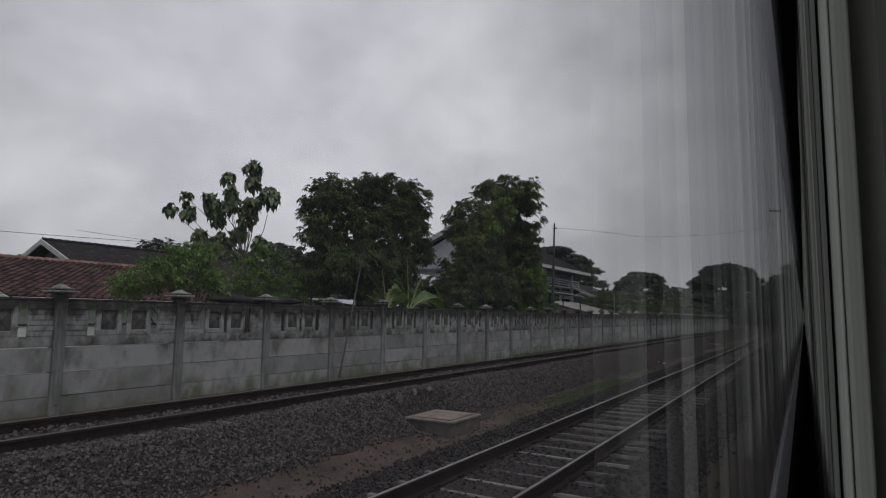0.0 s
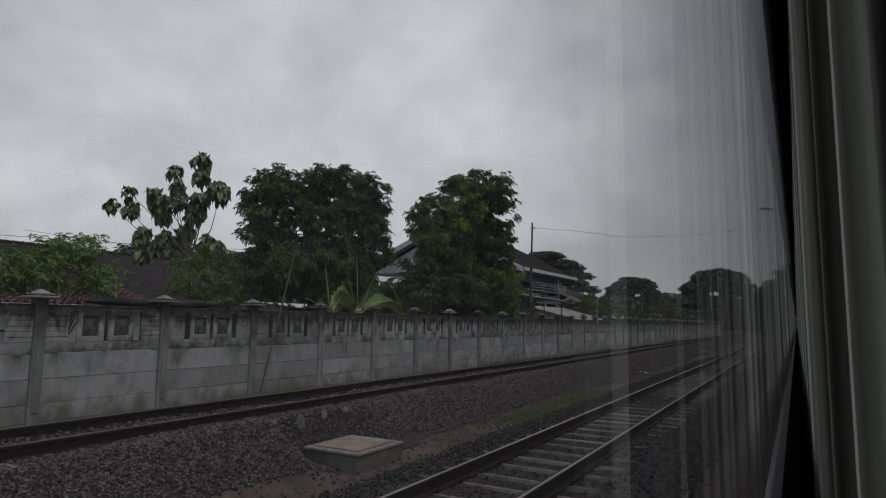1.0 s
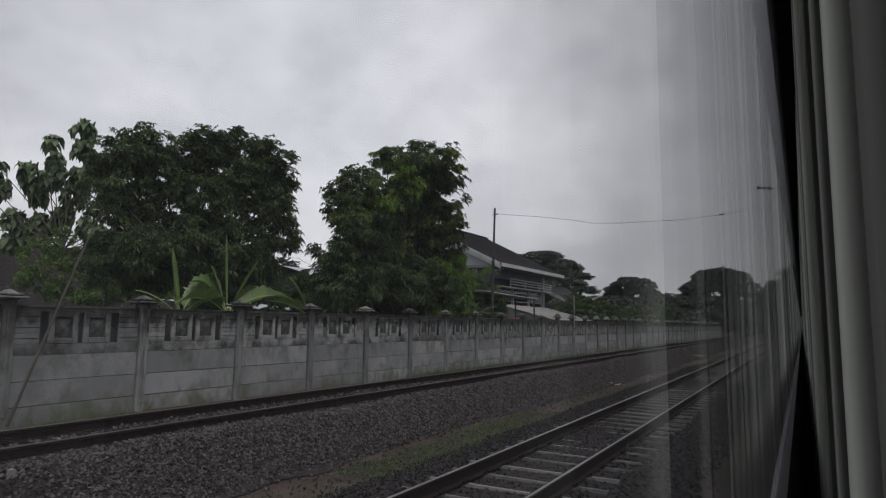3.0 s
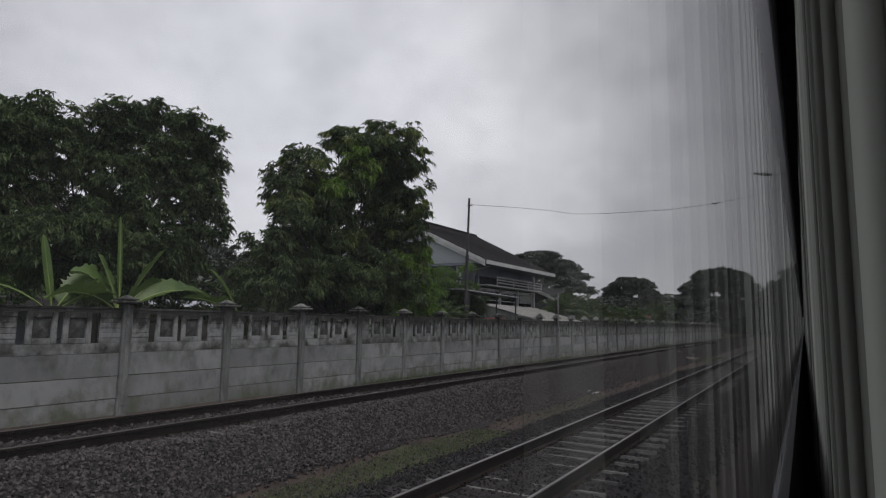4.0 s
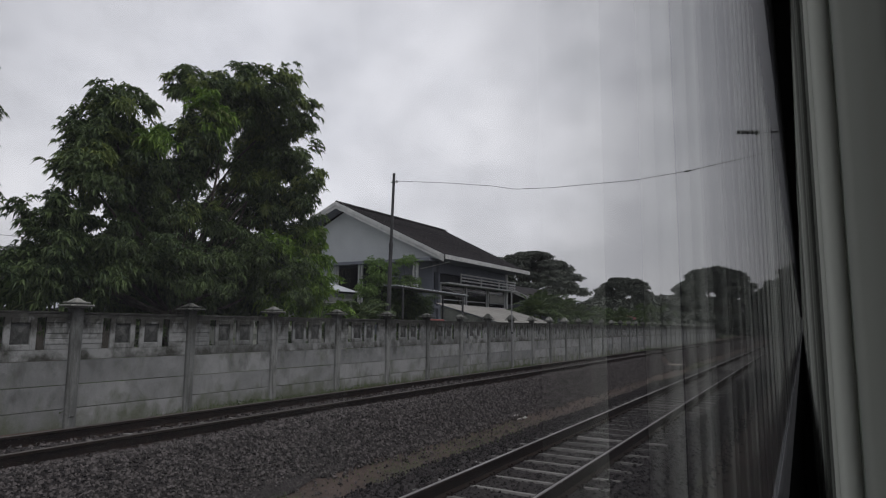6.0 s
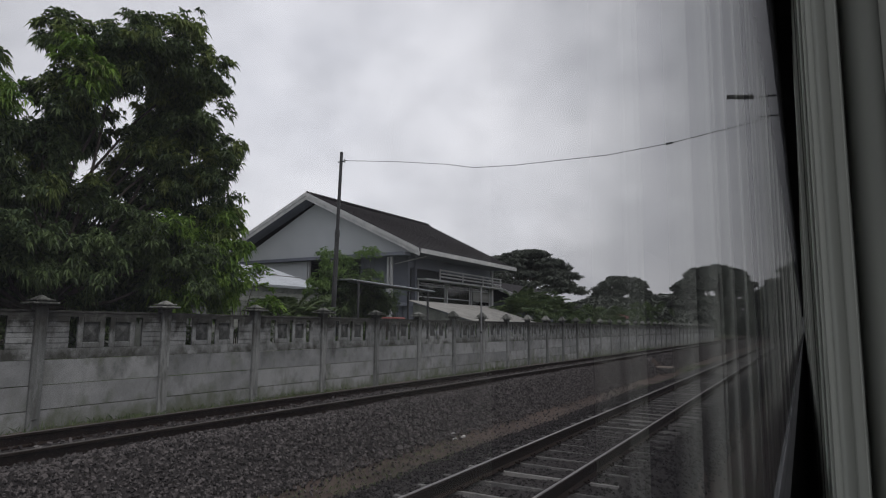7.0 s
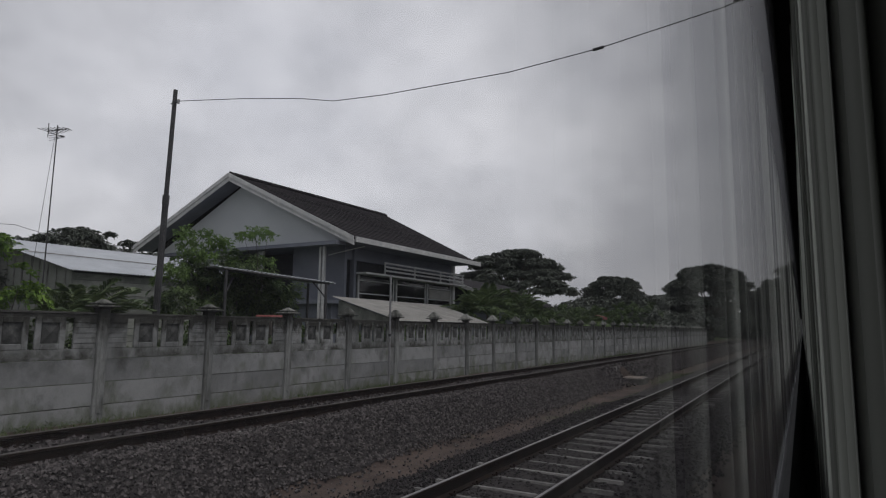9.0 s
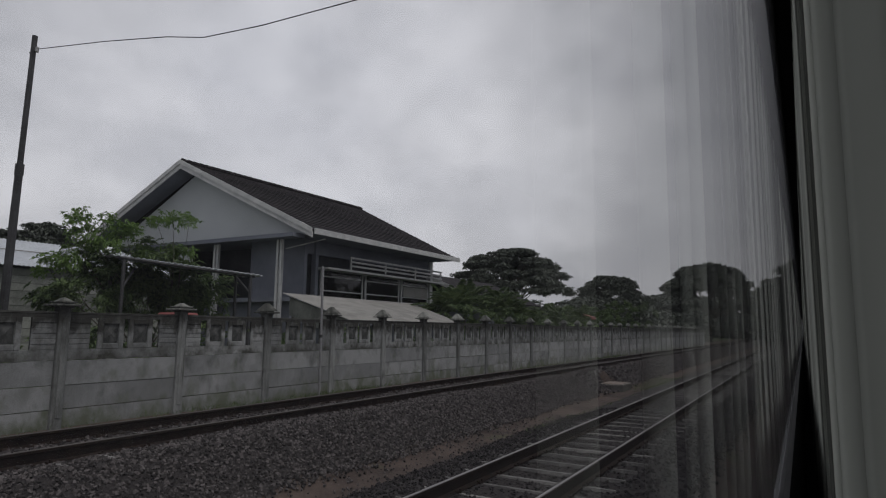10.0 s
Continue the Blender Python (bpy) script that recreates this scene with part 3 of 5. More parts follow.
def boss_mesh():
    bm = bmesh.new()
    for a in (0.66, 1.27):
        ya, yb, za, zb = a + 0.1, a + 0.41, 1.335, 1.70
        c = bm.verts.new((0.03, (ya + yb) / 2, (za + zb) / 2))
        r = [bm.verts.new((-0.01, y, z)) for y, z in ((ya, za), (yb, za), (yb, zb), (ya, zb))]
        for i in range(4):
            bm.faces.new((r[i], r[(i + 1) % 4], c))
    me = bpy.data.meshes.new("sunk_boss")
    bm.to_mesh(me)
    bm.free()
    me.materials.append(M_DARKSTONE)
    return me


def coping_mesh():
    bm = bmesh.new()
    add_box(bm, -0.045, 0.042, 0, BAY, 1.865, 1.885, 0.006)
    add_box(bm, -0.030, 0.030, 0, BAY, 1.885, 1.905, 0.008)
    me = bpy.data.meshes.new("coping")
    bm.to_mesh(me)
    bm.free()
    me.materials.append(M_MOULD)
    return me


def post_mesh():
    bm = bmesh.new()
    add_box(bm, -0.10, 0.10, -0.10, 0.10, -0.3, 2.0, 0.012)
    add_box(bm, 0.10, 0.115, -0.045, 0.045, 0.05, 1.8, 0.006)
    me = bpy.data.meshes.new("post")
    bm.to_mesh(me)
    bm.free()
    me.materials.append(M_POST)
    return me


def cap_mesh(peak):
    bm = bmesh.new()
    add_box(bm, -0.13, 0.13, -0.13, 0.13, 1.98, 2.005, 0.006)
    add_box(bm, -0.22, 0.22, -0.22, 0.22, 2.005, 2.04, 0.008)
    add_box(bm, -0.12, 0.12, -0.12, 0.12, 2.04, 2.06)
    if peak > 0.1:
        w, z = 0.185, 2.06
    else:
        add_box(bm, -0.165, 0.165, -0.165, 0.165, 2.06, 2.09, 0.006)
        w, z = 0.12, 2.09
    ring = [bm.verts.new((sx * w, sy * w, z)) for sx, sy in ((-1, -1), (1, -1), (1, 1), (-1, 1))]
    up = [bm.verts.new((sx * w * 0.2, sy * w * 0.2, z + peak)) for sx, sy in ((-1, -1), (1, -1), (1, 1), (-1, 1))]
    for i in range(4):
        bm.faces.new((ring[i], ring[(i + 1) % 4], up[(i + 1) % 4], up[i]))
    bm.faces.new(up)
    me = bpy.data.meshes.new("cap")
    bm.to_mesh(me)
    bm.free()
    me.materials.append(M_CAP)
    return me


# ---- buildings behind the fence ----
def red_roof_house():
    thing = tagged(empty("tiled_house", -22, 14, 0), "low house with a red clay tile roof and mortared ridge", "house")
    off = Vector((-22, 14, 0))
    ridge_x, ridge_z, eave_x, eave_z, y0, y1 = -24.0, 3.46, -18.6, 2.02, 8.8, 16.5
    part("wall", box(-27.6 - off.x, -19.4 - off.x, y0 + 0.5 - off.y, y1 - off.y, 0, 2.0), M_WHITEWASH, thing)
    bm = bmesh.new()
    tri_pts = [(-24.0 - off.x, 3.3), (-27.6 - off.x, 2.0), (-19.4 - off.x, 2.0)]
    add_prism(bm, tri_pts, y0 + 0.5 - off.y, y0 + 0.7 - off.y)
    part("gable", bm, M_TIMBER, thing)
    o = [(ridge_x, ridge_z - 0.05), (eave_x, eave_z - 0.05), (eave_x, eave_z - 0.15), (ridge_x, ridge_z - 0.15), (-29.0, 1.7), (-29.0, 1.8)]
    deck = part("roof", prism([(x - off.x, z) for x, z in (o[0], o[1], o[2], o[3], o[4], o[5])], y0 - off.y, y1 - off.y), M_OLDTILE, thing)
    part("verge_board", prism([(ridge_x - off.x, ridge_z), (eave_x - off.x, eave_z), (eave_x - off.x, eave_z - 0.2), (ridge_x - off.x, ridge_z - 0.2)], y0 - 0.06 - off.y, y0 - 0.01 - off.y), M_WHITE, thing)
    part("gutter", box(eave_x - off.x, eave_x + 0.12 - off.x, y0 - off.y, y1 - off.y, eave_z - 0.14, eave_z + 0.02, 0.02), M_WHITE, thing, "white gutter along the eave")
    slope = math.atan2(ridge_z - eave_z, eave_x - ridge_x)
    run = math.hypot(eave_x - ridge_x, ridge_z - eave_z)
    rows, cols = int(run / 0.27), int((y1 - y0) / 0.24)
    bm = bmesh.new()
    prof = [(-0.12, 0.0), (-0.07, 0.052), (-0.02, 0.064), (0.03, 0.026), (0.08, -0.006), (0.125, 0.012)]
    lo = [bm.verts.new((0.15, y, z + 0.034)) for y, z in prof]
    hi = [bm.verts.new((-0.15, y, z)) for y, z in prof]
    edge = [bm.verts.new((0.15, y, z - 0.005)) for y, z in prof]
    for i in range(len(prof) - 1):
        bm.faces.new((lo[i], lo[i + 1], hi[i + 1], hi[i]))
        bm.faces.new((edge[i], edge[i + 1], lo[i + 1], lo[i]))
    me = bpy.data.meshes.new("roof_tile")
    bm.to_mesh(me)
    bm.free()
    me.materials.append(M_TILE)
    vs = np.array([v.co for v in me.vertices])
    fs = [list(p.vertices) for p in me.polygons]
    joined_v, joined_f = [], []
    turn = Matrix.Rotation(slope, 3, "Y")
    mt = np.array(turn)
    count = 0
    for r in range(rows):
        for c in range(cols):
            k = (r + 0.6) / rows
            p = Vector((ridge_x + (eave_x - ridge_x) * k, y0 + 0.12 + c * 0.24, ridge_z + (eave_z - ridge_z) * k + 0.02)) - off
            if count < 300 and r < 12 and c < 26:
                count += 1
                t = new("roof_tile", me)
                t.parent = deck
                t.matrix_basis = Matrix.Translation(p) @ turn.to_4x4()
            else:
                joined_f += [[i + len(joined_v) * len(vs) for i in f] for f in fs]
                joined_v.append(vs @ mt.T + np.array(p))
    tagged(part("roof_tiles", mesh_of("roof_tiles", np.concatenate(joined_v), joined_f, M_TILE), None, deck), kind="stuff")
    bm = bmesh.new()
    y = y0
    while y < y1:
        add_limb(bm, (ridge_x - off.x, y - off.y, ridge_z + 0.03), (ridge_x - off.x, y + 0.33 - off.y, ridge_z + 0.02), 0.13, 0.11, 8)
        y += 0.32
    part("ridge_cap", bm, M_RIDGE, thing, "pinkish mortared ridge tiles")
    return thing


def dark_roof_house():
    off = Vector((-35, 24, 0))
    thing = tagged(empty("dark_roofed_house", *off), "house with a blackened tile roof and white bargeboards", "house")
    y0, y1, rx, rz, ex, ez = 17.6, 31.0, -35.0, 5.42, -27.5, 2.2
    L = lambda x, z: (x - off.x, z)
    part("wall", box(-41.0 - off.x, -29.0 - off.x, y0 + 0.8 - off.y, y1 - off.y, 0, 2.6), M_WALLSHADED, thing)
    part("gable", prism([L(rx, rz - 0.3), L(-40.5, 2.6), L(-29.2, 2.6)], y0 + 0.7 - off.y, y0 + 0.9 - off.y), M_TIMBER, thing)
    part("roof", prism([L(rx, rz), L(ex, ez), L(ex, ez - 0.15), L(rx, rz - 0.15), L(-42.5, ez - 0.15), L(-42.5, ez)], y0 - off.y, y1 - off.y), M_FLECKED, thing)
    for sx in (ex, -42.5):
        part("bargeboard", prism([L(rx, rz + 0.03), L(sx, ez + 0.03), L(sx, ez - 0.24), L(rx, rz - 0.24)], y0 - 0.08 - off.y, y0 - 0.01 - off.y), M_WHITE, thing)
    bm = bmesh.new()
    y = y0
    while y < y1:
        add_limb(bm, (rx - off.x, y - off.y, rz + 0.03), (rx - off.x, y + 0.4 - off.y, rz + 0.02), 0.12, 0.09, 6)
        y += 0.4
    part("ridge_cap", bm, M_OLDTILE, thing)
    return thing


def big_house():
    off = Vector((-28, 57, 0))
    thing = tagged(empty("two_storey_house", *off), "two-storey house with pale blue-grey gable, white bargeboards and dark tiled roof", "house")

    def o(x, y, z):
        return (x - off.x, y - off.y, z)

    A, R, Lf = (-27.5, 49.5, 10.15), (-19.8, 51.2, 6.27), (-36.1, 49.7, 6.5)
    A2, R2, L2 = (-27.5, 64.7, 10.25), (-19.8, 65.5, 6.3), (-36.1, 65.0, 6.5)
    part("roof_slope", slab([o(*A), o(*R), o(*R2), o(*A2)], 0.16), M_OLDTILE, thing, "blackened clay tiles in even courses")
    part("roof_slope", slab([o(*A), o(*A2), o(*L2), o(*Lf)], 0.16), M_OLDTILE, thing)
    bm = bmesh.new()
    for i in range(40):
        k0, k1 = i / 40, (i + 1) / 40
        p, q = Vector(A).lerp(Vector(A2), k0), Vector(A).lerp(Vector(A2), k1)
        add_limb(bm, o(p.x, p.y, p.z + 0.04), o(q.x, q.y, q.z + 0.02), 0.14, 0.11, 6)
    part("ridge_cap", bm, M_OLDTILE, thing)
    courses = 24
    for side, (P, Q, Q2, P2) in enumerate(((A, R, R2, A2), (A, Lf, L2, A2))):
        bm = bmesh.new()
        for i in range(1, courses):
            k = i / courses
            p, q = Vector(P).lerp(Vector(Q), k), Vector(P2).lerp(Vector(Q2), k)
            add_limb(bm, o(p.x, p.y, p.z + 0.005), o(q.x, q.y, q.z + 0.005), 0.028, 0.028, 4)
        part("tile_course", bm, M_OLDTILE, thing)
    for P, Q in ((A, R), (A, Lf)):
        for out, top, low in ((0.0, 0.07, -0.16), (0.05, -0.10, -0.40)):
            bm = bmesh.new()
            c = [bm.verts.new(o(x, y - 0.12 + dy + out, z + h)) for dy in (0, 0.05) for (x, y, z), h in ((P, top), (Q, top), (Q, low), (P, low))]
            for f in ((0, 1, 2, 3), (7, 6, 5, 4), (0, 4, 5, 1), (1, 5, 6, 2), (2, 6, 7, 3), (3, 7, 4, 0)):
                bm.faces.new([c[i] for i in f])
            bmesh.ops.recalc_face_normals(bm, faces=bm.faces)
            part("bargeboard", bm, M_WHITE, thing, "white-painted bargeboard in two steps")
    part("fascia", slab([o(-19.75, 51.2, 6.33), o(-19.68, 51.2, 6.33), o(-19.68, 65.5, 6.36), o(-19.75, 65.5, 6.36)], 0.28), M_WHITE, thing)
    # soffit boards share the shaded plaster, so eave shade is in their colour
    for P, Q in ((A, R), (A, Lf)):
        part("soffit_board", slab([o(P[0], P[1], P[2] - 0.18), o(Q[0], Q[1], Q[2] - 0.18), o(Q[0], Q[1] + 1.2, Q[2] - 0.18), o(P[0], P[1] + 1.2, P[2] - 0.18)], 0.02), M_WALLSHADED, thing)
    # gable wall and upper floor
    bm = bmesh.new()
    c = [bm.verts.new(o(x, y + dy, z)) for dy in (0, 0.2) for x, y, z in ((-35.1, 50.75, 6.12), (-20.4, 51.6, 6.12), (-27.5, 50.55, 9.72))]
    for f in ((0, 1, 2), (5, 4, 3), (0, 3, 4, 1), (1, 4, 5, 2), (2, 5, 3, 0)):
        bm.faces.new([c[k] for k in f])
    bmesh.ops.recalc_face_normals(bm, faces=bm.faces)
    part("gable_wall", bm, M_WALLBLUE, thing, "smooth pale blue-grey plaster gable")
    part("beam", box(-34.9 - off.x, -20.7 - off.x, 50.8 - off.y, 51.6 - off.y, 5.95, 6.15), M_WALLSHADED, thing)
    part("soffit", box(-35 - off.x, -20.0 - off.x, 51.6 - off.y, 65 - off.y, 6.12, 6.2), M_WALLSHADED, thing)
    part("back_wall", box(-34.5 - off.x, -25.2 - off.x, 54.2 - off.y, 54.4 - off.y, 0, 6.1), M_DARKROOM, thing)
    part("side_wall", box(-25.2 - off.x, -21.4 - off.x, 52.4 - off.y, 52.6 - off.y, 0, 6.1), M_WALLSHADED, thing)
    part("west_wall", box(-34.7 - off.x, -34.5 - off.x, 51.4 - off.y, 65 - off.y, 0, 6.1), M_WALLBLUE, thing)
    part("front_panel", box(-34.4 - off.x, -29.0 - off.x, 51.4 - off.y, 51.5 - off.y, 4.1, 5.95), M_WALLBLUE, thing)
    part("floor_slab", box(-34.6 - off.x, -21.4 - off.x, 51.5 - off.y, 65 - off.y, 2.9, 3.1), M_WALLSHADED, thing)
    part("lower_wall", box(-34.6 - off.x, -21.8 - off.x, 51.9 - off.y, 64.8 - off.y, 0, 2.9), M_WALLSHADED, thing)
    for x in (-22.0, -22.25, -26.6, -26.85, -28.8):
        part("post", box(x - 0.07 - off.x, x + 0.07 - off.x, 51.35 - off.y, 51.5 - off.y, 0, 5.95, 0.01), M_WHITE, thing, "slim white-painted post")
    part("bracket", limb(o(-21.9, 51.6, 5.5), o(-20.0, 52.3, 5.95), 0.03, 0.03, 6), M_WHITE, thing)
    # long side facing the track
    part("wall_east", box(-21.75 - off.x, -21.6 - off.x, 52.6 - off.y, 65 - off.y, 0, 3.2), M_WALLSHADED, thing)
    part("wall_east", box(-21.75 - off.x, -21.6 - off.x, 52.6 - off.y, 65 - off.y, 5.4, 6.1), M_WALLSHADED, thing)
    # dark sheet added behind the windows in place of shaded rooms
    part("interior_shade_sheet", box(-22.1 - off.x, -22.0 - off.x, 52.6 - off.y, 65 - off.y, 3.1, 5.5), M_DARKROOM, thing)
    for y0, y1 in ((53.9, 57.5), (57.7, 61.2), (61.4, 64.6)):
        w = part("window", box(-21.7 - off.x, -21.62 - off.x, y0 - off.y, y0 + 0.14 - off.y, 3.2, 4.7), M_WHITE, thing, "wide window with white mullions")
        part("mullion", box(-21.7 - off.x, -21.62 - off.x, y1 - 0.1 - off.y, y1 - off.y, 3.2, 4.7), M_WHITE, w)
        for z in (3.2, 3.55, 4.3):
            part("glazing_bar", box(-21.69 - off.x, -21.63 - off.x, y0 + 0.14 - off.y, y1 - 0.1 - off.y, z, z + 0.06), M_WHITE, w)
        part("pane", box(-21.665 - off.x, -21.655 - off.x, y0 + 0.14 - off.y, y1 - 0.1 - off.y, 3.26, 4.7), M_HOUSEGLASS, w)
    part("blind", box(-21.61 - off.x, -21.58 - off.x, 61.6 - off.y, 64.4 - off.y, 3.6, 4.25), M_FIBRE, thing)
    part("corner_column", box(-21.75 - off.x, -21.45 - off.x, 64.6 - off.y, 64.9 - off.y, 0, 6.1), M_WHITE, thing)
    part("corner_column", box(-21.75 - off.x, -21.45 - off.x, 53.3 - off.y, 53.5 - off.y, 0, 6.1), M_WALLSHADED, thing)
    part("balcony_slab", box(-21.6 - off.x, -20.75 - off.x, 53.5 - off.y, 65.2 - off.y, 4.62, 4.72), M_WHITE, thing)
    for z in (4.9, 5.12, 5.34):
        part("balcony_rail", box(-20.85 - off.x, -20.77 - off.x, 55.3 - off.y, 65.0 - off.y, z, z + 0.09), M_WHITE, thing, "white horizontal balcony rail")
    for y in (55.3, 58.5, 61.7, 64.8):
        part("baluster", box(-20.84 - off.x, -20.78 - off.x, y - off.y, y + 0.09 - off.y, 4.72, 5.43), M_WHITE, thing)
    return thing


def zinc_shed():
    off = Vector((-29, 44, 0))
    thing = tagged(empty("zinc_roofed_shed", *off), "long shed with bright corrugated zinc roof and weathered board walls", "shed")

    def o(x, y, z):
        return (x - off.x, y - off.y, z)

    part("roof_sheet", corrugated(o(-24.9, 39.8, 3.8), o(-24.9, 49.0, 3.85), o(-30.0, 49.0, 5.35), o(-30.0, 38.6, 5.33), 58, 0.024), M_ZINC, thing, "bright new corrugated zinc sheet")
    part("roof_sheet", corrugated(o(-30.0, 38.6, 5.33), o(-30.0, 49.0, 5.35), o(-35.0, 49.0, 3.9), o(-35.0, 38.2, 3.9), 58, 0.024), M_OLDZINC, thing, "dull grey corrugated sheet")
    part("lap_joint", slab([o(-27.4, 39.3, 4.64), o(-27.34, 39.3, 4.62), o(-27.34, 49.0, 4.62), o(-27.4, 49.0, 4.64)], 0.03), M_OLDZINC, thing)
    part("gable_wall", prism([(-30.0 - off.x, 5.2), (-25.3 - off.x, 3.75), (-25.3 - off.x, 0), (-34.6 - off.x, 0), (-34.6 - off.x, 3.8)], 40.1 - off.y, 40.2 - off.y), M_BOARD, thing, "grey-green sheet wall")
    for i in range(13):
        x = -33.9 + i * 0.68
        h = 5.15 - abs(x + 30.0) * 0.31
        part("batten", box(x - 0.03 - off.x, x + 0.03 - off.x, 40.05 - off.y, 40.1 - off.y, 0, h), M_OLDZINC, thing)
    for i in range(13):
        z = 0.1 + i * 0.28
        part("wall_board", box(-25.3 - off.x, -25.24 + 0.012 * (i % 3) - off.x, 40.1 - off.y, 48.9 - off.y, z, z + 0.265), M_BOARD, thing)
    part("rear_wall", box(-34.7 - off.x, -34.6 - off.x, 40.1 - off.y, 48.9 - off.y, 0, 3.8), M_OLDZINC, thing)
    return thing


def canopy():
    off = Vector((-14.8, 40.5, 0))
    thing = tagged(empty("lean_to_canopy", *off), "open canopy with a thin sloping metal roof on dark posts", "canopy")

    def o(x, y, z):
        return (x - off.x, y - off.y, z)

    part("roof_sheet", corrugated(o(-14.6, 38.3, 3.40), o(-13.0, 41.75, 3.10), o(-14.7, 42.6, 3.2), o(-16.3, 39.1, 3.5), 26, 0.018, 0.02), M_ZINC, thing, "thin grey corrugated sheet")
    for x, y, h in ((-14.5, 38.6, 3.33), (-13.2, 41.5, 3.06), (-16.0, 39.2, 3.44), (-14.7, 42.3, 3.16)):
        part("post", limb(o(x, y, 0), o(x, y, h), 0.045, 0.045, 8), M_STEEL, thing)
    for x, y in ((-14.5, 38.6), (-13.2, 41.5)):
        part("brace", limb(o(x, y, 2.6), o(x - 0.2, y - 0.42 if y > 40 else y + 0.42, 3.1), 0.025, 0.025, 6), M_STEEL, thing)
    part("purlin", limb(o(-14.5, 38.5, 3.34), o(-13.15, 41.6, 3.05), 0.03, 0.03, 6), M_STEEL, thing)
    return thing


def pale_shed():
    off = Vector((-16, 51, 0))
    thing = tagged(empty("low_shed", *off), "low shed with a pale fibre-cement roof beside the fence", "shed")

    def o(x, y, z):
        return (x - off.x, y - off.y, z)

    part("roof_sheet", corrugated(o(-13.6, 46.6, 1.90), o(-13.6, 54.6, 1.90), o(-18.6, 58.2, 3.0), o(-18.6, 48.2, 3.06), 52, 0.028, 0.01), M_FIBRE, thing, "dusty pale fibre-cement sheet")
    part("gable_panel", slab([o(-13.8, 46.9, 1.85), o(-13.8, 47.0, 1.85), o(-18.4, 48.5, 2.9), o(-18.4, 48.4, 2.9)], 0.75), M_BOARD, thing, "patched pale board with dark gaps")
    part("wall", box(-18.3 - off.x, -14.2 - off.x, 48.6 - off.y, 54.2 - off.y, 0, 1.75), M_WALLSHADED, thing)
    for x, y, h in ((-13.8, 47.0, 1.83), (-13.8, 50.6, 1.84), (-13.8, 54.2, 1.84), (-18.4, 48.6, 2.9)):
        part("post", box(x - 0.05 - off.x, x + 0.05 - off.x, y - off.y, y + 0.1 - off.y, 0, h), M_TIMBER, thing)
    return thing


def garden_shed():
    off = Vector((-21.5, 27.5, 0))
    thing = tagged(empty("garden_shed", *off), "low shed with a small bright zinc roof under the trees", "shed")
    part("roof_sheet", corrugated((2.1, -2.8, 2.16), (2.1, 2.2, 2.16), (-1.6, 2.2, 2.5), (-1.6, -2.8, 2.5), 24, 0.02, 0.01), M_ZINC, thing)
    part("wall", box(-1.5, 1.9, -2.6, 2.0, 0, 2.1), M_TIMBER, thing)
    return thing


def small_gable_house():
    off = Vector((-23, 71, 0))
    thing = tagged(empty("small_house", *off), "small dark-roofed house half hidden by palms", "house")
    part("wall", box(-4, 3, -3, 6, 0, 3.7), M_WALLSHADED, thing)
    part("roof", prism([(-0.5, 5.6), (4.2, 3.6), (4.2, 3.45), (-0.5, 5.4), (-5.2, 3.45), (-5.2, 3.6)], -4, 7), M_OLDTILE, thing)
    for s in (-1, 1):
        part("bargeboard", prism([(-0.5, 5.65), (-0.5 + s * 4.7, 3.65), (-0.5 + s * 4.7, 3.35), (-0.5, 5.35)], -4.1, -4.02), M_WHITE, thing)
    return thing


red_roof_house()
dark_roof_house()
big_house()
zinc_shed()
canopy()
pale_shed()
garden_shed()
small_gable_house()


# ---- trees and plants ----
def lobes_at(x, spread, rows, grow=1.15, deep=1.1):
    return [(x + random.uniform(-spread, spread), y, z, r * grow * deep, r * grow, r * grow) for y, z, r in rows]


# tall mango by the fence
MANGO_NEAR = [(24.67, 6.36, 0.72), (24.29, 5.34, 0.66), (24.0, 4.75, 0.52), (23.56, 3.96, 0.52), (23.35, 3.31, 0.55), (23.21, 2.69, 0.6), (25.21, 5.49, 0.63), (26.58, 6.29, 0.69), (26.49, 7.64, 0.49),
              (28.16, 7.85, 0.98), (27.42, 7.37, 0.65), (29.21, 7.55, 0.79), (29.26, 6.42, 0.91), (30.45, 6.2, 0.42), (29.79, 5.19, 0.74), (29.94, 4.07, 0.74), (30.05, 3.2, 0.67), (28.28, 3.63, 0.89),
              (26.45, 5.31, 0.57), (24.64, 3.59, 0.8), (24.12, 2.89, 0.76), (25.63, 3.01, 0.84), (27.08, 2.98, 0.83), (25.1, 4.83, 0.41), (28.17, 5.66, 0.43), (29.01, 2.95, 0.83), (26.0, 4.35, 0.5), (27.3, 4.3, 0.42), (29.0, 4.9, 0.62), (28.9, 5.6, 0.5)]
near_lobes = lobes_at(-12.7, 0.3, [(y, z - 0.08, r) for y, z, r in MANGO_NEAR], 0.95, 1.65) + lobes_at(-14.3, 0.2, [(24.6, 2.6, 1.0), (26.3, 2.5, 1.0), (28.0, 2.5, 1.0), (29.6, 2.6, 1.0), (27.2, 3.7, 0.9)], 1.0) + lobes_at(-13.8, 0.2, [(26.0, 3.5, 0.95), (29.6, 3.8, 1.05), (29.7, 7.2, 0.6), (30.0, 6.4, 0.75), (25.6, 5.6, 0.6), (27.6, 6.0, 0.62), (26.9, 5.0, 0.5), (28.4, 4.9, 0.55), (25.8, 4.6, 0.5)], 1.0)
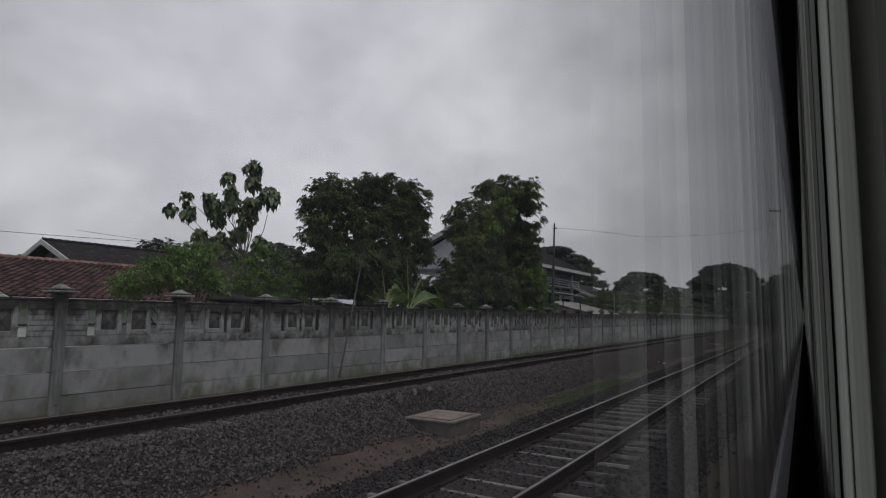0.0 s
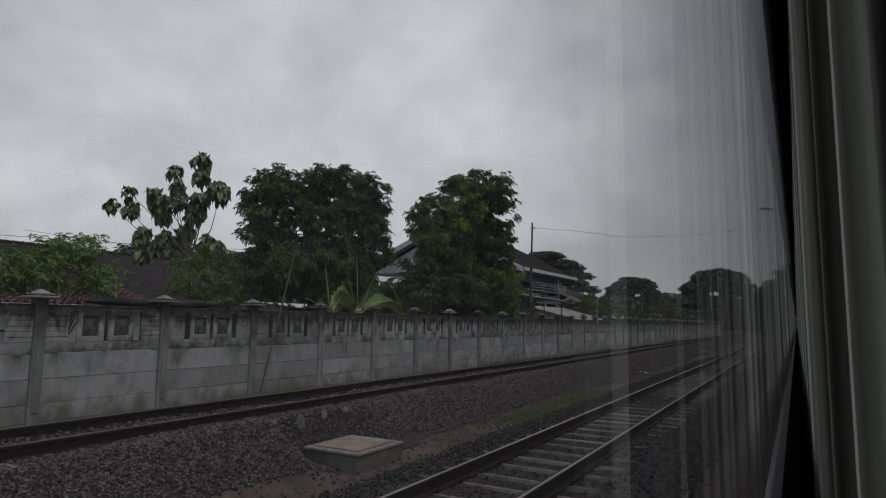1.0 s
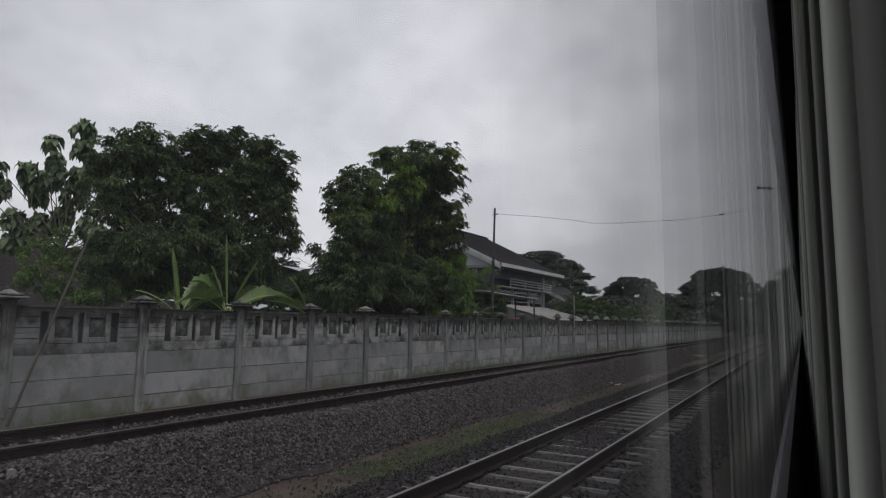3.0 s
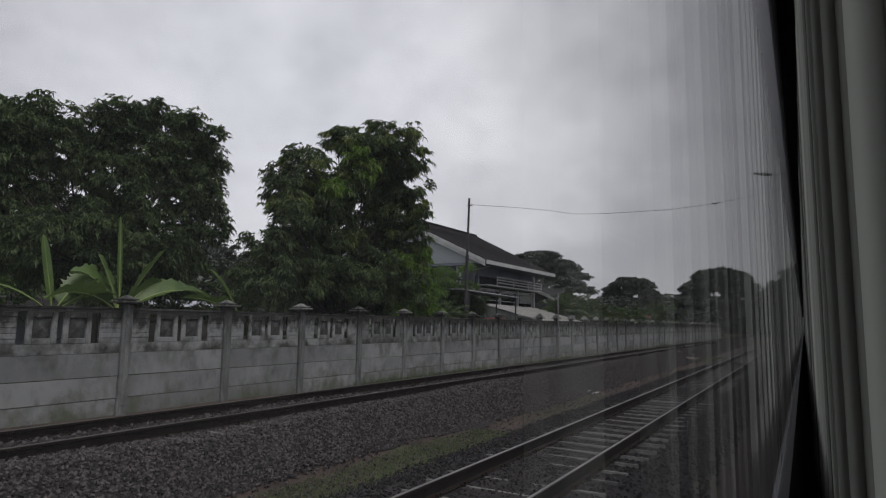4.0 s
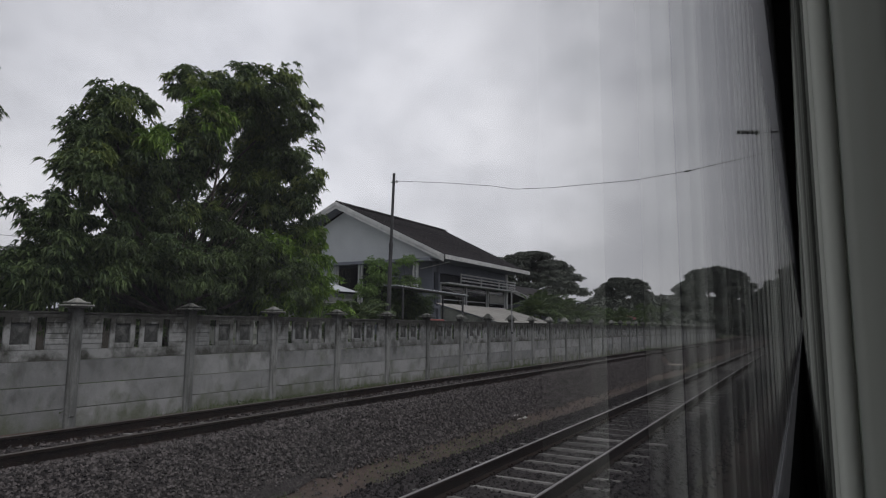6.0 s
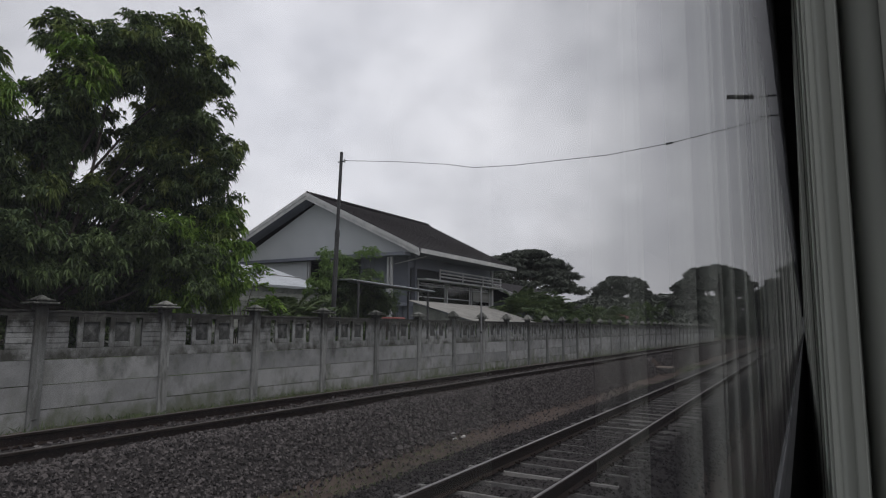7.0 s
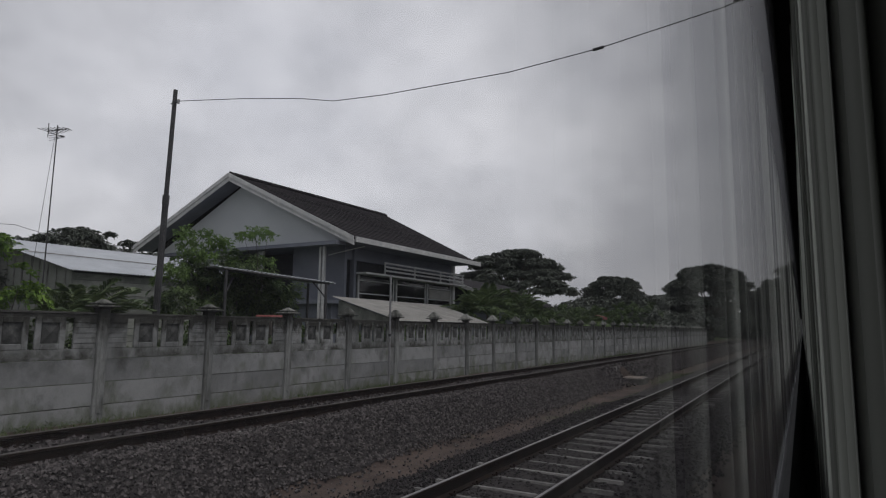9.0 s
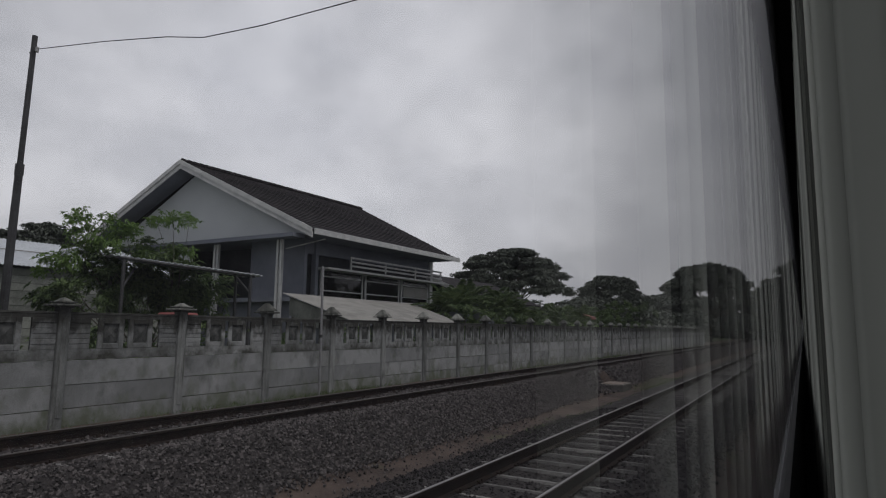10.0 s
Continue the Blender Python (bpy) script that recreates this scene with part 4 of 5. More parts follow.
# raised lobes for the top-lit leaf colour, upper crown only
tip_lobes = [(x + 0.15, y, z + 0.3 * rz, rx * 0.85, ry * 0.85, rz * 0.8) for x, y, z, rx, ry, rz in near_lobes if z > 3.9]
young_lobes = lobes_at(-11.95, 0.12, [(28.9, 3.9, 0.34), (29.3, 3.6, 0.36), (29.7, 3.3, 0.34), (29.9, 2.9, 0.3), (30.1, 2.5, 0.36), (30.3, 3.6, 0.3)], 1.1) + lobes_at(-12.3, 0.2, [(30.2, 4.2, 0.45), (29.9, 2.8, 0.6), (26.5, 6.6, 0.5), (25.2, 5.9, 0.4), (29.4, 2.6, 0.6)])
tree("mango_tree", (-13.4, 26.8, 0), near_lobes, 0.19, (-13.3, 26.7, 2.0), "tall dense mango tree with dark drooping leaves behind the fence",
     [("foliage", rosettes("foliage", near_lobes, 62, 10, 0.165, 0.046, M_LEAF, droop=0.55, shell=0.8, clump=0.11), ""),
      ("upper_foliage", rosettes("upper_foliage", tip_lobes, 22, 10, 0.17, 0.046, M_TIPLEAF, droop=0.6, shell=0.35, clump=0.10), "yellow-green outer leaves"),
      ("young_foliage", rosettes("young_foliage", young_lobes, 40, 10, 0.19, 0.05, M_YOUNG, droop=0.6, clump=0.12), "fresh yellow-green shoots")])

# round mango farther back
MANGO_ROUND = [(18.7, 6.66, 0.47), (19.5, 6.54, 0.44), (18.1, 5.98, 0.53), (17.9, 5.31, 0.52), (18.8, 5.84, 0.62), (19.5, 5.71, 0.60), (18.0, 4.58, 0.48), (18.9, 4.79, 0.58), (20.5, 6.96, 0.50), (21.0, 7.12, 0.46), (21.8, 6.84, 0.51), (22.3, 6.48, 0.52), (22.5, 5.89, 0.47), (22.6, 5.35, 0.32), (20.4, 6.36, 0.62), (21.1, 6.34, 0.75), (21.9, 6.15, 0.64), (20.4, 5.42, 0.69), (21.3, 5.43, 0.75), (22.2, 5.43, 0.56), (22.5, 4.74, 0.36), (22.6, 4.04, 0.32), (22.0, 4.49, 0.57), (20.9, 4.44, 0.70), (20.1, 4.38, 0.68), (22.2, 3.98, 0.42), (18.9, 4.01, 0.57)]
round_lobes = [(float(np.interp(ry, [17.0, 20.0, 20.8, 22.2, 23.0], [-16.3, -15.9, -15.2, -14.6, -13.6])) + random.uniform(-0.2, 0.2), ry, rz + 0.05, rr * 1.2, rr * 1.08, rr * 1.1) for ry, rz, rr in MANGO_ROUND] + lobes_at(-16.4, 0.4, [(18.1, 3.3, 0.7), (19.6, 3.2, 0.9), (21.4, 3.1, 0.9), (23.0, 3.0, 0.8)], 1.0) + lobes_at(-15.0, 0.3, [(18.4, 3.6, 0.7), (19.6, 3.7, 0.8), (20.8, 3.6, 0.85), (21.9, 3.5, 0.75), (20.2, 2.8, 0.8)], 1.0)
tree("mango_tree", (-15.7, 20.4, 0), round_lobes, 0.16, (-15.6, 20.4, 3.2), "round-headed mango tree with a dense dark crown",
     [("foliage", rosettes("foliage", round_lobes, 88, 10, 0.145, 0.044, M_LEAF, droop=0.5, shell=0.75, clump=0.11), "")])

# open young tree with large hanging leaves
BROAD = [(20.65, 8.60, 0.39), (20.70, 7.94, 0.37), (19.51, 7.81, 0.30), (19.67, 7.14, 0.38), (18.90, 6.55, 0.50), (19.71, 6.62, 0.42), (20.56, 6.79, 0.52), (21.44, 7.43, 0.54), (17.86, 6.53, 0.28), (17.91, 5.94, 0.43), (17.28, 6.01, 0.26),
         (19.15, 5.98, 0.45), (20.51, 6.12, 0.47), (20.13, 5.41, 0.46), (18.45, 4.94, 0.39), (19.44, 4.89, 0.51), (18.42, 4.24, 0.39), (19.07, 4.53, 0.40), (21.04, 5.11, 0.39), (21.52, 4.96, 0.35)]
broad_lobes = []
for by, bz, br in BROAD:
    deep = (22.5 + (20.9 - by) * 1.1) / 22.5
    broad_lobes.append((-22.5 * deep, 7.0 + (by - 7.0) * deep, 1.7 + (bz - 1.7) * deep, br * 0.78, br * 0.78, br * 0.8))
tree("broad_leaved_tree", (-22.5, 20.6, 0), broad_lobes, 0.10, (-22.5, 20.3, 4.2), "open young tree with clumps of large hanging leaves",
     [("foliage", rosettes("foliage", broad_lobes, 15, 6, 0.27, 0.25, M_TEAK, 1.0, 0.7, 0.7, full=True), "")], bark=M_BARK)


def shrub(x, rows, foot_y, label, material, per=26, leaf=0.13, wide=0.055, grow=1.1, name="shrub", droop=0.3):
    lobes = lobes_at(x, 0.35, rows, grow)
    return tree(name, (x, foot_y, 0), lobes, 0.07, (x, foot_y + 0.05, 0.9), label, [("foliage", rosettes("foliage", lobes, per, 8, leaf, wide, material, droop, clump=0.12), "")], "shrub")


shrub(-12.45, [(8.1, 2.15, 0.36), (8.6, 2.3, 0.45), (9.1, 2.45, 0.5), (9.3, 2.8, 0.32), (9.7, 2.65, 0.42), (9.7, 3.0, 0.26), (10.0, 3.1, 0.22), (10.2, 3.18, 0.2), (10.42, 3.08, 0.15), (10.1, 2.8, 0.34), (10.4, 2.6, 0.34), (10.2, 2.3, 0.42), (8.7, 2.55, 0.32)], 9.5, "feathery light green shrub leaning over the fence", M_SHRUB, 75, 0.1, 0.034, 1.05)
shrub(-20.0, [(17.9, 3.0, 0.36), (18.3, 3.7, 0.4), (18.9, 4.1, 0.42), (19.0, 3.3, 0.52), (20.0, 3.9, 0.42), (20.3, 3.0, 0.46), (19.5, 2.5, 0.6), (18.6, 2.6, 0.5)], 19.2, "green shrub with small leaves in loose tiers", M_SHRUB, 42, 0.13, 0.048)
shrub(-21.0, [(21.6, 3.0, 0.8), (22.6, 2.9, 0.9), (23.8, 2.8, 0.9), (20.6, 2.6, 0.7)], 22.0, "dark green shrub under the trees", M_LEAF)
shrub(-16.0, [(22.5, 2.5, 1.0), (24.0, 2.3, 0.9), (25.4, 2.2, 0.9), (21.2, 2.4, 0.9)], 23.4, "dark undergrowth beneath the mango trees", M_LEAF)
shrub(-13.0, [(31.6, 2.75, 0.45), (31.1, 2.3, 0.45), (32.3, 2.3, 0.42), (30.7, 2.1, 0.45), (31.9, 2.95, 0.3), (31.2, 2.7, 0.35)], 31.5, "bright yellow-green bush behind the fence", M_YOUNG, 34)
shrub(-15.9, [(38.7, 2.55, 0.66), (39.8, 3.05, 0.75), (40.8, 2.95, 0.8), (40.4, 3.4, 0.6), (41.6, 3.0, 0.7), (37.8, 2.4, 0.5), (42.5, 2.5, 0.7), (39.0, 3.2, 0.5), (40.2, 2.3, 0.8), (41.6, 2.2, 0.7)], 40.3, "dark spreading shrub behind the canopy", M_LEAF, 46, 0.17, 0.055)
sprays = [(38.1, 4.15, 0.2), (38.5, 4.33, 0.22), (39.1, 4.36, 0.24), (39.7, 4.33, 0.22), (40.4, 4.6, 0.2), (41.0, 4.73, 0.22), (41.6, 4.72, 0.2), (39.6, 4.05, 0.3), (38.8, 3.85, 0.28), (38.4, 3.5, 0.28), (38.1, 3.2, 0.26), (37.7, 3.0, 0.24), (41.3, 3.8, 0.3), (40.4, 3.6, 0.34)]
shrub(-15.9, [(y - 0.25, z, r) for y, z, r in sprays], 40.6, "flat feathery sprays rising from dark shrub", M_SHRUB, 70, 0.13, 0.042, 1.0, droop=0.45)
shrub(-15.5, [(57.0, 2.3, 1.0), (60.5, 2.3, 1.1), (64, 2.4, 1.2), (68, 2.2, 1.3), (72, 2.2, 1.2)], 64, "mixed dark green bushes along the fence", M_LEAF, 14, 0.25, 0.08)
shrub(-16.5, [(76, 2.4, 1.4), (81, 2.5, 1.6), (87, 2.4, 1.7), (94, 2.5, 2.0), (102, 2.6, 2.1)], 88, "mixed dark green bushes along the fence", M_LEAF, 10, 0.32, 0.1)
shrub(-24.0, [(46.0, 2.4, 1.0), (44.0, 2.3, 1.0)], 45, "dark bush between shed and house", M_LEAF, 16)


for y, h in ((26.0, 1.1), (31.0, 1.25), (34.5, 1.1), (38.0, 1.2), (42.0, 1.15), (46.0, 1.25), (50.5, 1.2), (55.5, 1.25)):
    shrub(-12.75, [(y - 1.6, h, 0.45), (y - 0.6, h + 0.1, 0.48), (y + 0.5, h, 0.45), (y + 1.5, h + 0.05, 0.45), (y, h - 0.55, 0.5)], y, "low dark bush close behind the fence", M_LEAF, 22, 0.16, 0.06, 1.0)


def frond_ribbon(bm, base, way, length, width, droop, segs=12, split=0.0, roll=0.0):
    """A long arching leaf blade folded along its rib."""
    base, way = Vector(base), Vector(way).normalized()
    side = way.cross(Vector((0, 0, 1)))
    side = side.normalized() if side.length > 1e-3 else Vector((1, 0, 0))
    side = Matrix.Rotation(radians(roll), 3, way) @ side
    rows = []
    for i in range(segs + 1):
        k = i / segs
        p = base + way * length * k - Vector((0, 0, 1)) * droop * length * k * k
        w = (0.03 if k < 0.16 else width * math.sin(math.pi * min(1, 0.1 + 0.9 * (k - 0.16) / 0.84)) ** 0.45) * (1 + random.uniform(-split, split))
        lift = Vector((0, 0, 0.22 * w))
        rows.append((bm.verts.new(p + side * w / 2 + lift), bm.verts.new(p), bm.verts.new(p - side * w / 2 + lift)))
    for a, b in zip(rows, rows[1:]):
        bm.faces.new((a[0], a[1], b[1], b[0]))
        bm.faces.new((a[1], a[2], b[2], b[1]))


def banana(x, y, top, leaves, label, turn=0.0):
    thing = tagged(empty("banana_plant", x, y, 0), label, "banana plant", "banana plants")
    part("stem", limb((0, 0, -0.05), (0.02, 0.02, top), 0.11, 0.06, 9), M_BANANA, thing)
    for ang, rise, length, width, droop in leaves:
        a = radians(ang + turn)
        bm = bmesh.new()
        frond_ribbon(bm, (0, 0, top - 0.05), (math.cos(a) * math.cos(radians(rise)), math.sin(a) * math.cos(radians(rise)), math.sin(radians(rise))), length, width, droop, 26, 0.3 if droop else 0.06, random.choice((-1, 1)) * random.uniform(25, 60))
        leaf = part("leaf", bm, M_BANANA, thing)
        way = Vector((math.cos(a) * math.cos(radians(rise)), math.sin(a) * math.cos(radians(rise)), math.sin(radians(rise))))
        rib = bmesh.new()
        spine = [Vector((0, 0, top - 0.045)) + way * length * k / 8 - Vector((0, 0, 1)) * droop * length * (k / 8) ** 2 for k in range(9)]
        for k in range(8):
            add_limb(rib, spine[k], spine[k + 1], 0.020 * (1 - k / 9), 0.020 * (1 - (k + 1) / 9), 5)
        part("midrib", rib, M_RIB, leaf, "pale yellow-green midrib")
    return thing


def fan(count, length, width, rise=(45, 80), droop=(0.15, 0.5)):
    """Leaves round a stem: a furled upright one and the rest arching outwards."""
    return [(0, 86, length * 0.9, width * 0.4, 0.0)] + [(360 * i / count + random.uniform(-20, 20), random.uniform(*rise), length * random.uniform(0.8, 1.1), width * random.uniform(0.85, 1.1), random.uniform(*droop)) for i in range(count)]


banana(-12.4, 17.65, 1.8, [(-100, 80, 1.55, 0.30, 0.0), (95, 62, 1.7, 0.46, 0.45), (80, 48, 1.7, 0.42, 0.5), (-95, 42, 1.5, 0.10, 0.3), (170, 60, 1.3, 0.3, 0.5)], "banana plant with a furled yellow-green leaf above the fence")
banana(-12.35, 18.95, 1.85, [(-120, 87, 2.05, 0.20, 0.0), (90, 60, 1.9, 0.42, 0.12), (85, 38, 2.7, 0.55, 0.46), (-90, 60, 2.2, 0.56, 0.52), (-80, 38, 2.1, 0.5, 0.5), (100, 50, 1.8, 0.46, 0.4), (-110, 74, 1.7, 0.34, 0.25), (180, 62, 1.7, 0.4, 0.5)], "banana plant with long broad arching leaves")
banana(-13.0, 22.75, 1.8, [(-95, 60, 2.0, 0.32, 0.25), (-90, 32, 2.2, 0.24, 0.32), (85, 68, 1.8, 0.4, 0.2), (180, 55, 1.5, 0.34, 0.5), (60, 42, 1.5, 0.34, 0.4)], "banana plant with torn arching leaves beside the mango tree")
for x, y, top, length in ((-15.2, 73.0, 1.6, 2.0), (-15.4, 79.5, 1.4, 2.0)):
    banana(x, y, top, fan(9, length, 0.42, (30, 78)), "banana plant with long arching leaves beyond the pale shed")


def palm(x, y, top, fronds, length, label, rise=(15, 70)):
    thing = tagged(empty("palm", x, y, 0), label, "palm", "palms")
    part("trunk", limb((0, 0, -0.05), (0.05, 0.05, top), 0.10, 0.07, 8, 0.02), M_BARK, thing)
    for i in range(fronds):
        a = 2 * math.pi * i / fronds + random.uniform(-0.2, 0.2)
        up = radians(random.uniform(*rise))
        way = Vector((math.cos(a) * math.cos(up), math.sin(a) * math.cos(up), math.sin(up)))
        n = 34
        k = np.linspace(0.12, 1, n)
        L = length * random.uniform(0.8, 1.1)
        rib = np.array([0, 0, top]) + np.outer(k * L, np.array(way)) - np.outer(k * k * L * 0.45, [0, 0, 1])
        side = np.array(way.cross(Vector((0, 0, 1))).normalized())
        base = np.concatenate([rib, rib])
        leaf_way = np.concatenate([np.tile(np.array(way) * 0.7 + side, (n, 1)), np.tile(np.array(way) * 0.7 - side, (n, 1))])
        me = leaf_mesh("frond", base, leaf_way + rng.normal(0, 0.08, base.shape), L * 0.32 * np.tile(1.15 - 0.75 * k, 2), 0.03 * length, M_PALM, 0.1, 0.3)
        part("frond", me, None, thing)
    return thing


palm(-13.4, 33.9, 1.55, 18, 2.1, "small feather palm behind the fence", (30, 80))
palm(-16.6, 58.5, 2.5, 22, 2.7, "feather palm beside the large house", (20, 80))
palm(-17.5, 62.0, 2.9, 22, 2.9, "feather palm beside the large house", (20, 80))
palm(-15.8, 65.0, 2.3, 20, 2.6, "feather palm among bushes along the fence", (20, 80))
palm(-17.8, 67.5, 2.8, 20, 2.8, "feather palm among bushes along the fence", (20, 80))
palm(-14.8, 71.5, 2.0, 18, 2.2, "low feather palm along the fence", (20, 80))
palm(-15.0, 77.0, 2.2, 18, 2.2, "low feather palm along the fence", (20, 80))


def umbrella_tree(x, y, half, base, top, name, label, layers=46, leaf=0.9, dense=4.2, flat=0.24):
    """A wide flat-topped rain tree: thin tiers of foliage over spreading limbs, with sky between them."""
    lobes = []
    for i in range(layers):
        a = random.uniform(0, 2 * math.pi)
        r = math.sqrt(random.random())
        dome = base + (top - base) * (1 - 0.97 * r ** 2.4) * random.uniform(*((0.9, 1.0) if i % 2 else (0.45, 0.95)))
        s = half * random.uniform(0.09, 0.19)
        lobes.append((x + math.cos(a) * r * half * 0.9, y + math.sin(a) * r * half * 0.9, max(base * 0.97, dome - s * 0.2), s, s, s * flat))
    thing = empty(name, x, y, 0)
    tagged(thing, label, "tree", "distant trees")
    fork = (0, 0, base * 0.62)
    part("trunk", limb((0, 0, -0.2), fork, half * 0.034, half * 0.024, 8), M_BARK, thing)
    for lb in lobes[::3]:
        part("limb", limb(fork, (lb[0] - x, lb[1] - y, lb[2]), half * 0.010, half * 0.003, 5, 0.06), M_BARK, thing)
    ob = part("foliage", rosettes("foliage", lobes, dense / leaf, 5, leaf, leaf * 0.55, M_FARLEAF, 0.2, 0.9, 0.0), None, thing)
    ob.location = (-x, -y, 0)
    return thing


umbrella_tree(-69, 184, 19.0, 11.0, 23.8, "rain_tree", "wide flat-topped rain tree dark against the sky", 150, 0.7, 3.8, 0.19)
umbrella_tree(-36.5, 165, 8.5, 7.0, 13.6, "rain_tree", "rounded dark tree far along the line", 100, 0.6, 6, 0.42)
umbrella_tree(-14.5, 150, 9.5, 6.5, 14.2, "rain_tree", "large dark tree overhanging the line in the distance", 120, 0.6, 6, 0.38)
umbrella_tree(5.5, 172, 15, 8.0, 17.0, "rain_tree", "large dark tree overhanging the line in the distance", 120, 0.8, 6, 0.38)


umbrella_tree(-60, 60.3, 7.0, 6.8, 11.0, "rain_tree", "flat-topped dark tree behind the zinc roof", 70, 0.4, 6, 0.26)


def woods(name, spots, label, leaf=1.0, per=2.2):
    lobes = []
    for x, y, r, h in spots:
        for i in range(5):
            lobes.append((x + random.uniform(-r, r) * 0.7, y + random.uniform(-r, r) * 0.7, h - r * 0.55 - i * h * 0.16, r * random.uniform(0.55, 0.8), r * random.uniform(0.55, 0.8), r * random.uniform(0.4, 0.55)))
    tagged(new(name, rosettes(name, lobes, per, 5, leaf, leaf * 0.6, M_FARLEAF, 0.2, 0.8, 0.1)), label, "woods", kind="stuff")


def wood_row(x0, y0, x1, y1, n, r, h):
    return [(x0 + (x1 - x0) * i / (n - 1) + random.uniform(-2, 2), y0 + (y1 - y0) * i / (n - 1) + random.uniform(-2, 2), r * random.uniform(0.8, 1.2), h * random.uniform(0.82, 1.06)) for i in range(n)]


woods("distant_woods", wood_row(-74, 46, -66, 90, 18, 4.0, 10.6), "dark belt of trees behind the houses", 0.6, 7.5)
woods("distant_woods", wood_row(-128, 44, -120, 82, 14, 5.5, 12.5), "far wooded rise behind the roofs", 1.0, 4.5)
woods("distant_woods", wood_row(-92, 66, -96, 110, 12, 5, 14.5), "far wooded rise behind the roofs")
woods("distant_woods", wood_row(-66, 110, -20, 150, 14, 4.5, 8.5), "dark belt of trees along the line", 0.8, 3)
woods("distant_woods", wood_row(-30, 95, -15.5, 135, 10, 3.0, 5.5), "low dark trees along the fence", 0.6, 4)
woods("distant_woods", wood_row(-34, 26, -30, 46, 8, 2.0, 4.6), "dark garden trees between the houses", 0.4, 8)
woods("distant_woods", wood_row(-40, 215, 45, 225, 16, 5.5, 12), "dark trees closing the far end of the line", 1.0, 2.5)
woods("distant_woods", wood_row(-28, 188, 12, 192, 10, 3.5, 7.0), "low dark trees closing the far end of the line", 0.8, 4)
woods("distant_woods", wood_row(30, 60, 34, 200, 16, 5, 12), "trees on the other side of the line", 1.0, 1.5)


# ---- grass ----
def grass(name, count, x0, x1, y0, y1, low, high, wide, label, patch=0.0):
    x, y = rng.uniform(x0, x1, count), rng.uniform(y0, y1, count)
    if patch:
        keep = np.sin(y * 0.45 + 1.2) + np.sin(y * 0.17 + x * 1.5) + rng.normal(0, 0.4, count) > patch
        x, y = x[keep], y[keep]
    base = np.stack([x, y, ground_z(x, y)], 1)
    way = np.stack([rng.normal(0, 0.4, len(x)), rng.normal(0, 0.4, len(x)), np.ones(len(x))], 1)
    tagged(new(name, leaf_mesh(name, base, way, rng.uniform(low, high, len(x)), wide, M_GRASS, 0.1, 0.25)), label, "grass", kind="stuff")


grass("grass", 15000, -11.38, -10.5, 1, 75, 0.06, 0.26, 0.016, "thin grass and weeds along the foot of the fence", 0.3)
grass("grass", 16000, -6.0, -4.9, 13.5, 60, 0.03, 0.07, 0.014, "short patchy grass in the shallow ditch", 0.75)
grass("grass", 13000, -6.0, -5.05, 15.6, 23.2, 0.025, 0.06, 0.015, "dense green turf in the shallow ditch")
grass("grass", 3500, -6.0, -5.0, 2, 13.5, 0.03, 0.07, 0.014, "thin grass tufts on bare earth", 0.6)
grass("grass", 2600, -5.3, -4.5, 2, 60, 0.05, 0.15, 0.016, "weeds at the edge of the ballast", 0.5)
grass("grass", 5000, -13.0, -11.6, 1, 60, 0.2, 0.6, 0.03, "tall weeds behind the fence")


# ---- things beside the tracks ----
garden_wall = tagged(empty("garden_wall", -13.3, 7.6, 0), "low whitewashed garden wall seen through the fence openings", "wall")
part("wall", box(-0.06, 0.06, -2.6, 2.3, -0.05, 1.38, 0.01), M_WHITEWASH, garden_wall)
part("coping", box(-0.09, 0.09, -2.62, 2.32, 1.384, 1.42, 0.01), M_MOULD, garden_wall, "dark mouldy coping")



def inspection_box(x0, x1, y0, y1, top, bottom, label):
    thing = tagged(empty("concrete_box", (x0 + x1) / 2, (y0 + y1) / 2, bottom), label, "concrete box", "concrete boxes by the track")
    w, d, h = (x1 - x0) / 2, (y1 - y0) / 2, top - bottom
    part("body", box(-w + 0.015, w - 0.015, -d + 0.015, d - 0.015, -0.1, h - 0.05, 0.015), M_BOXSIDE, thing, "dark concrete sides")
    part("lid", box(-w, w, -d, d, h - 0.05, h, 0.012), M_BOXTOP, thing, "pale worn concrete lid")
    part("lid_panel", box(-w * 0.8, w * 0.8, -d * 0.8, d * 0.8, h - 0.004, h + 0.022, 0.006), M_LIDPANEL, thing, "stained brownish lid panel")
    return thing


inspection_box(-6.80, -5.72, 10.45, 11.66, -0.28, -0.56, "low concrete inspection box with pale lid beside the track")
inspection_box(-6.7, -5.8, 52.6, 53.9, -0.29, -0.56, "low concrete inspection box with pale lid farther along")


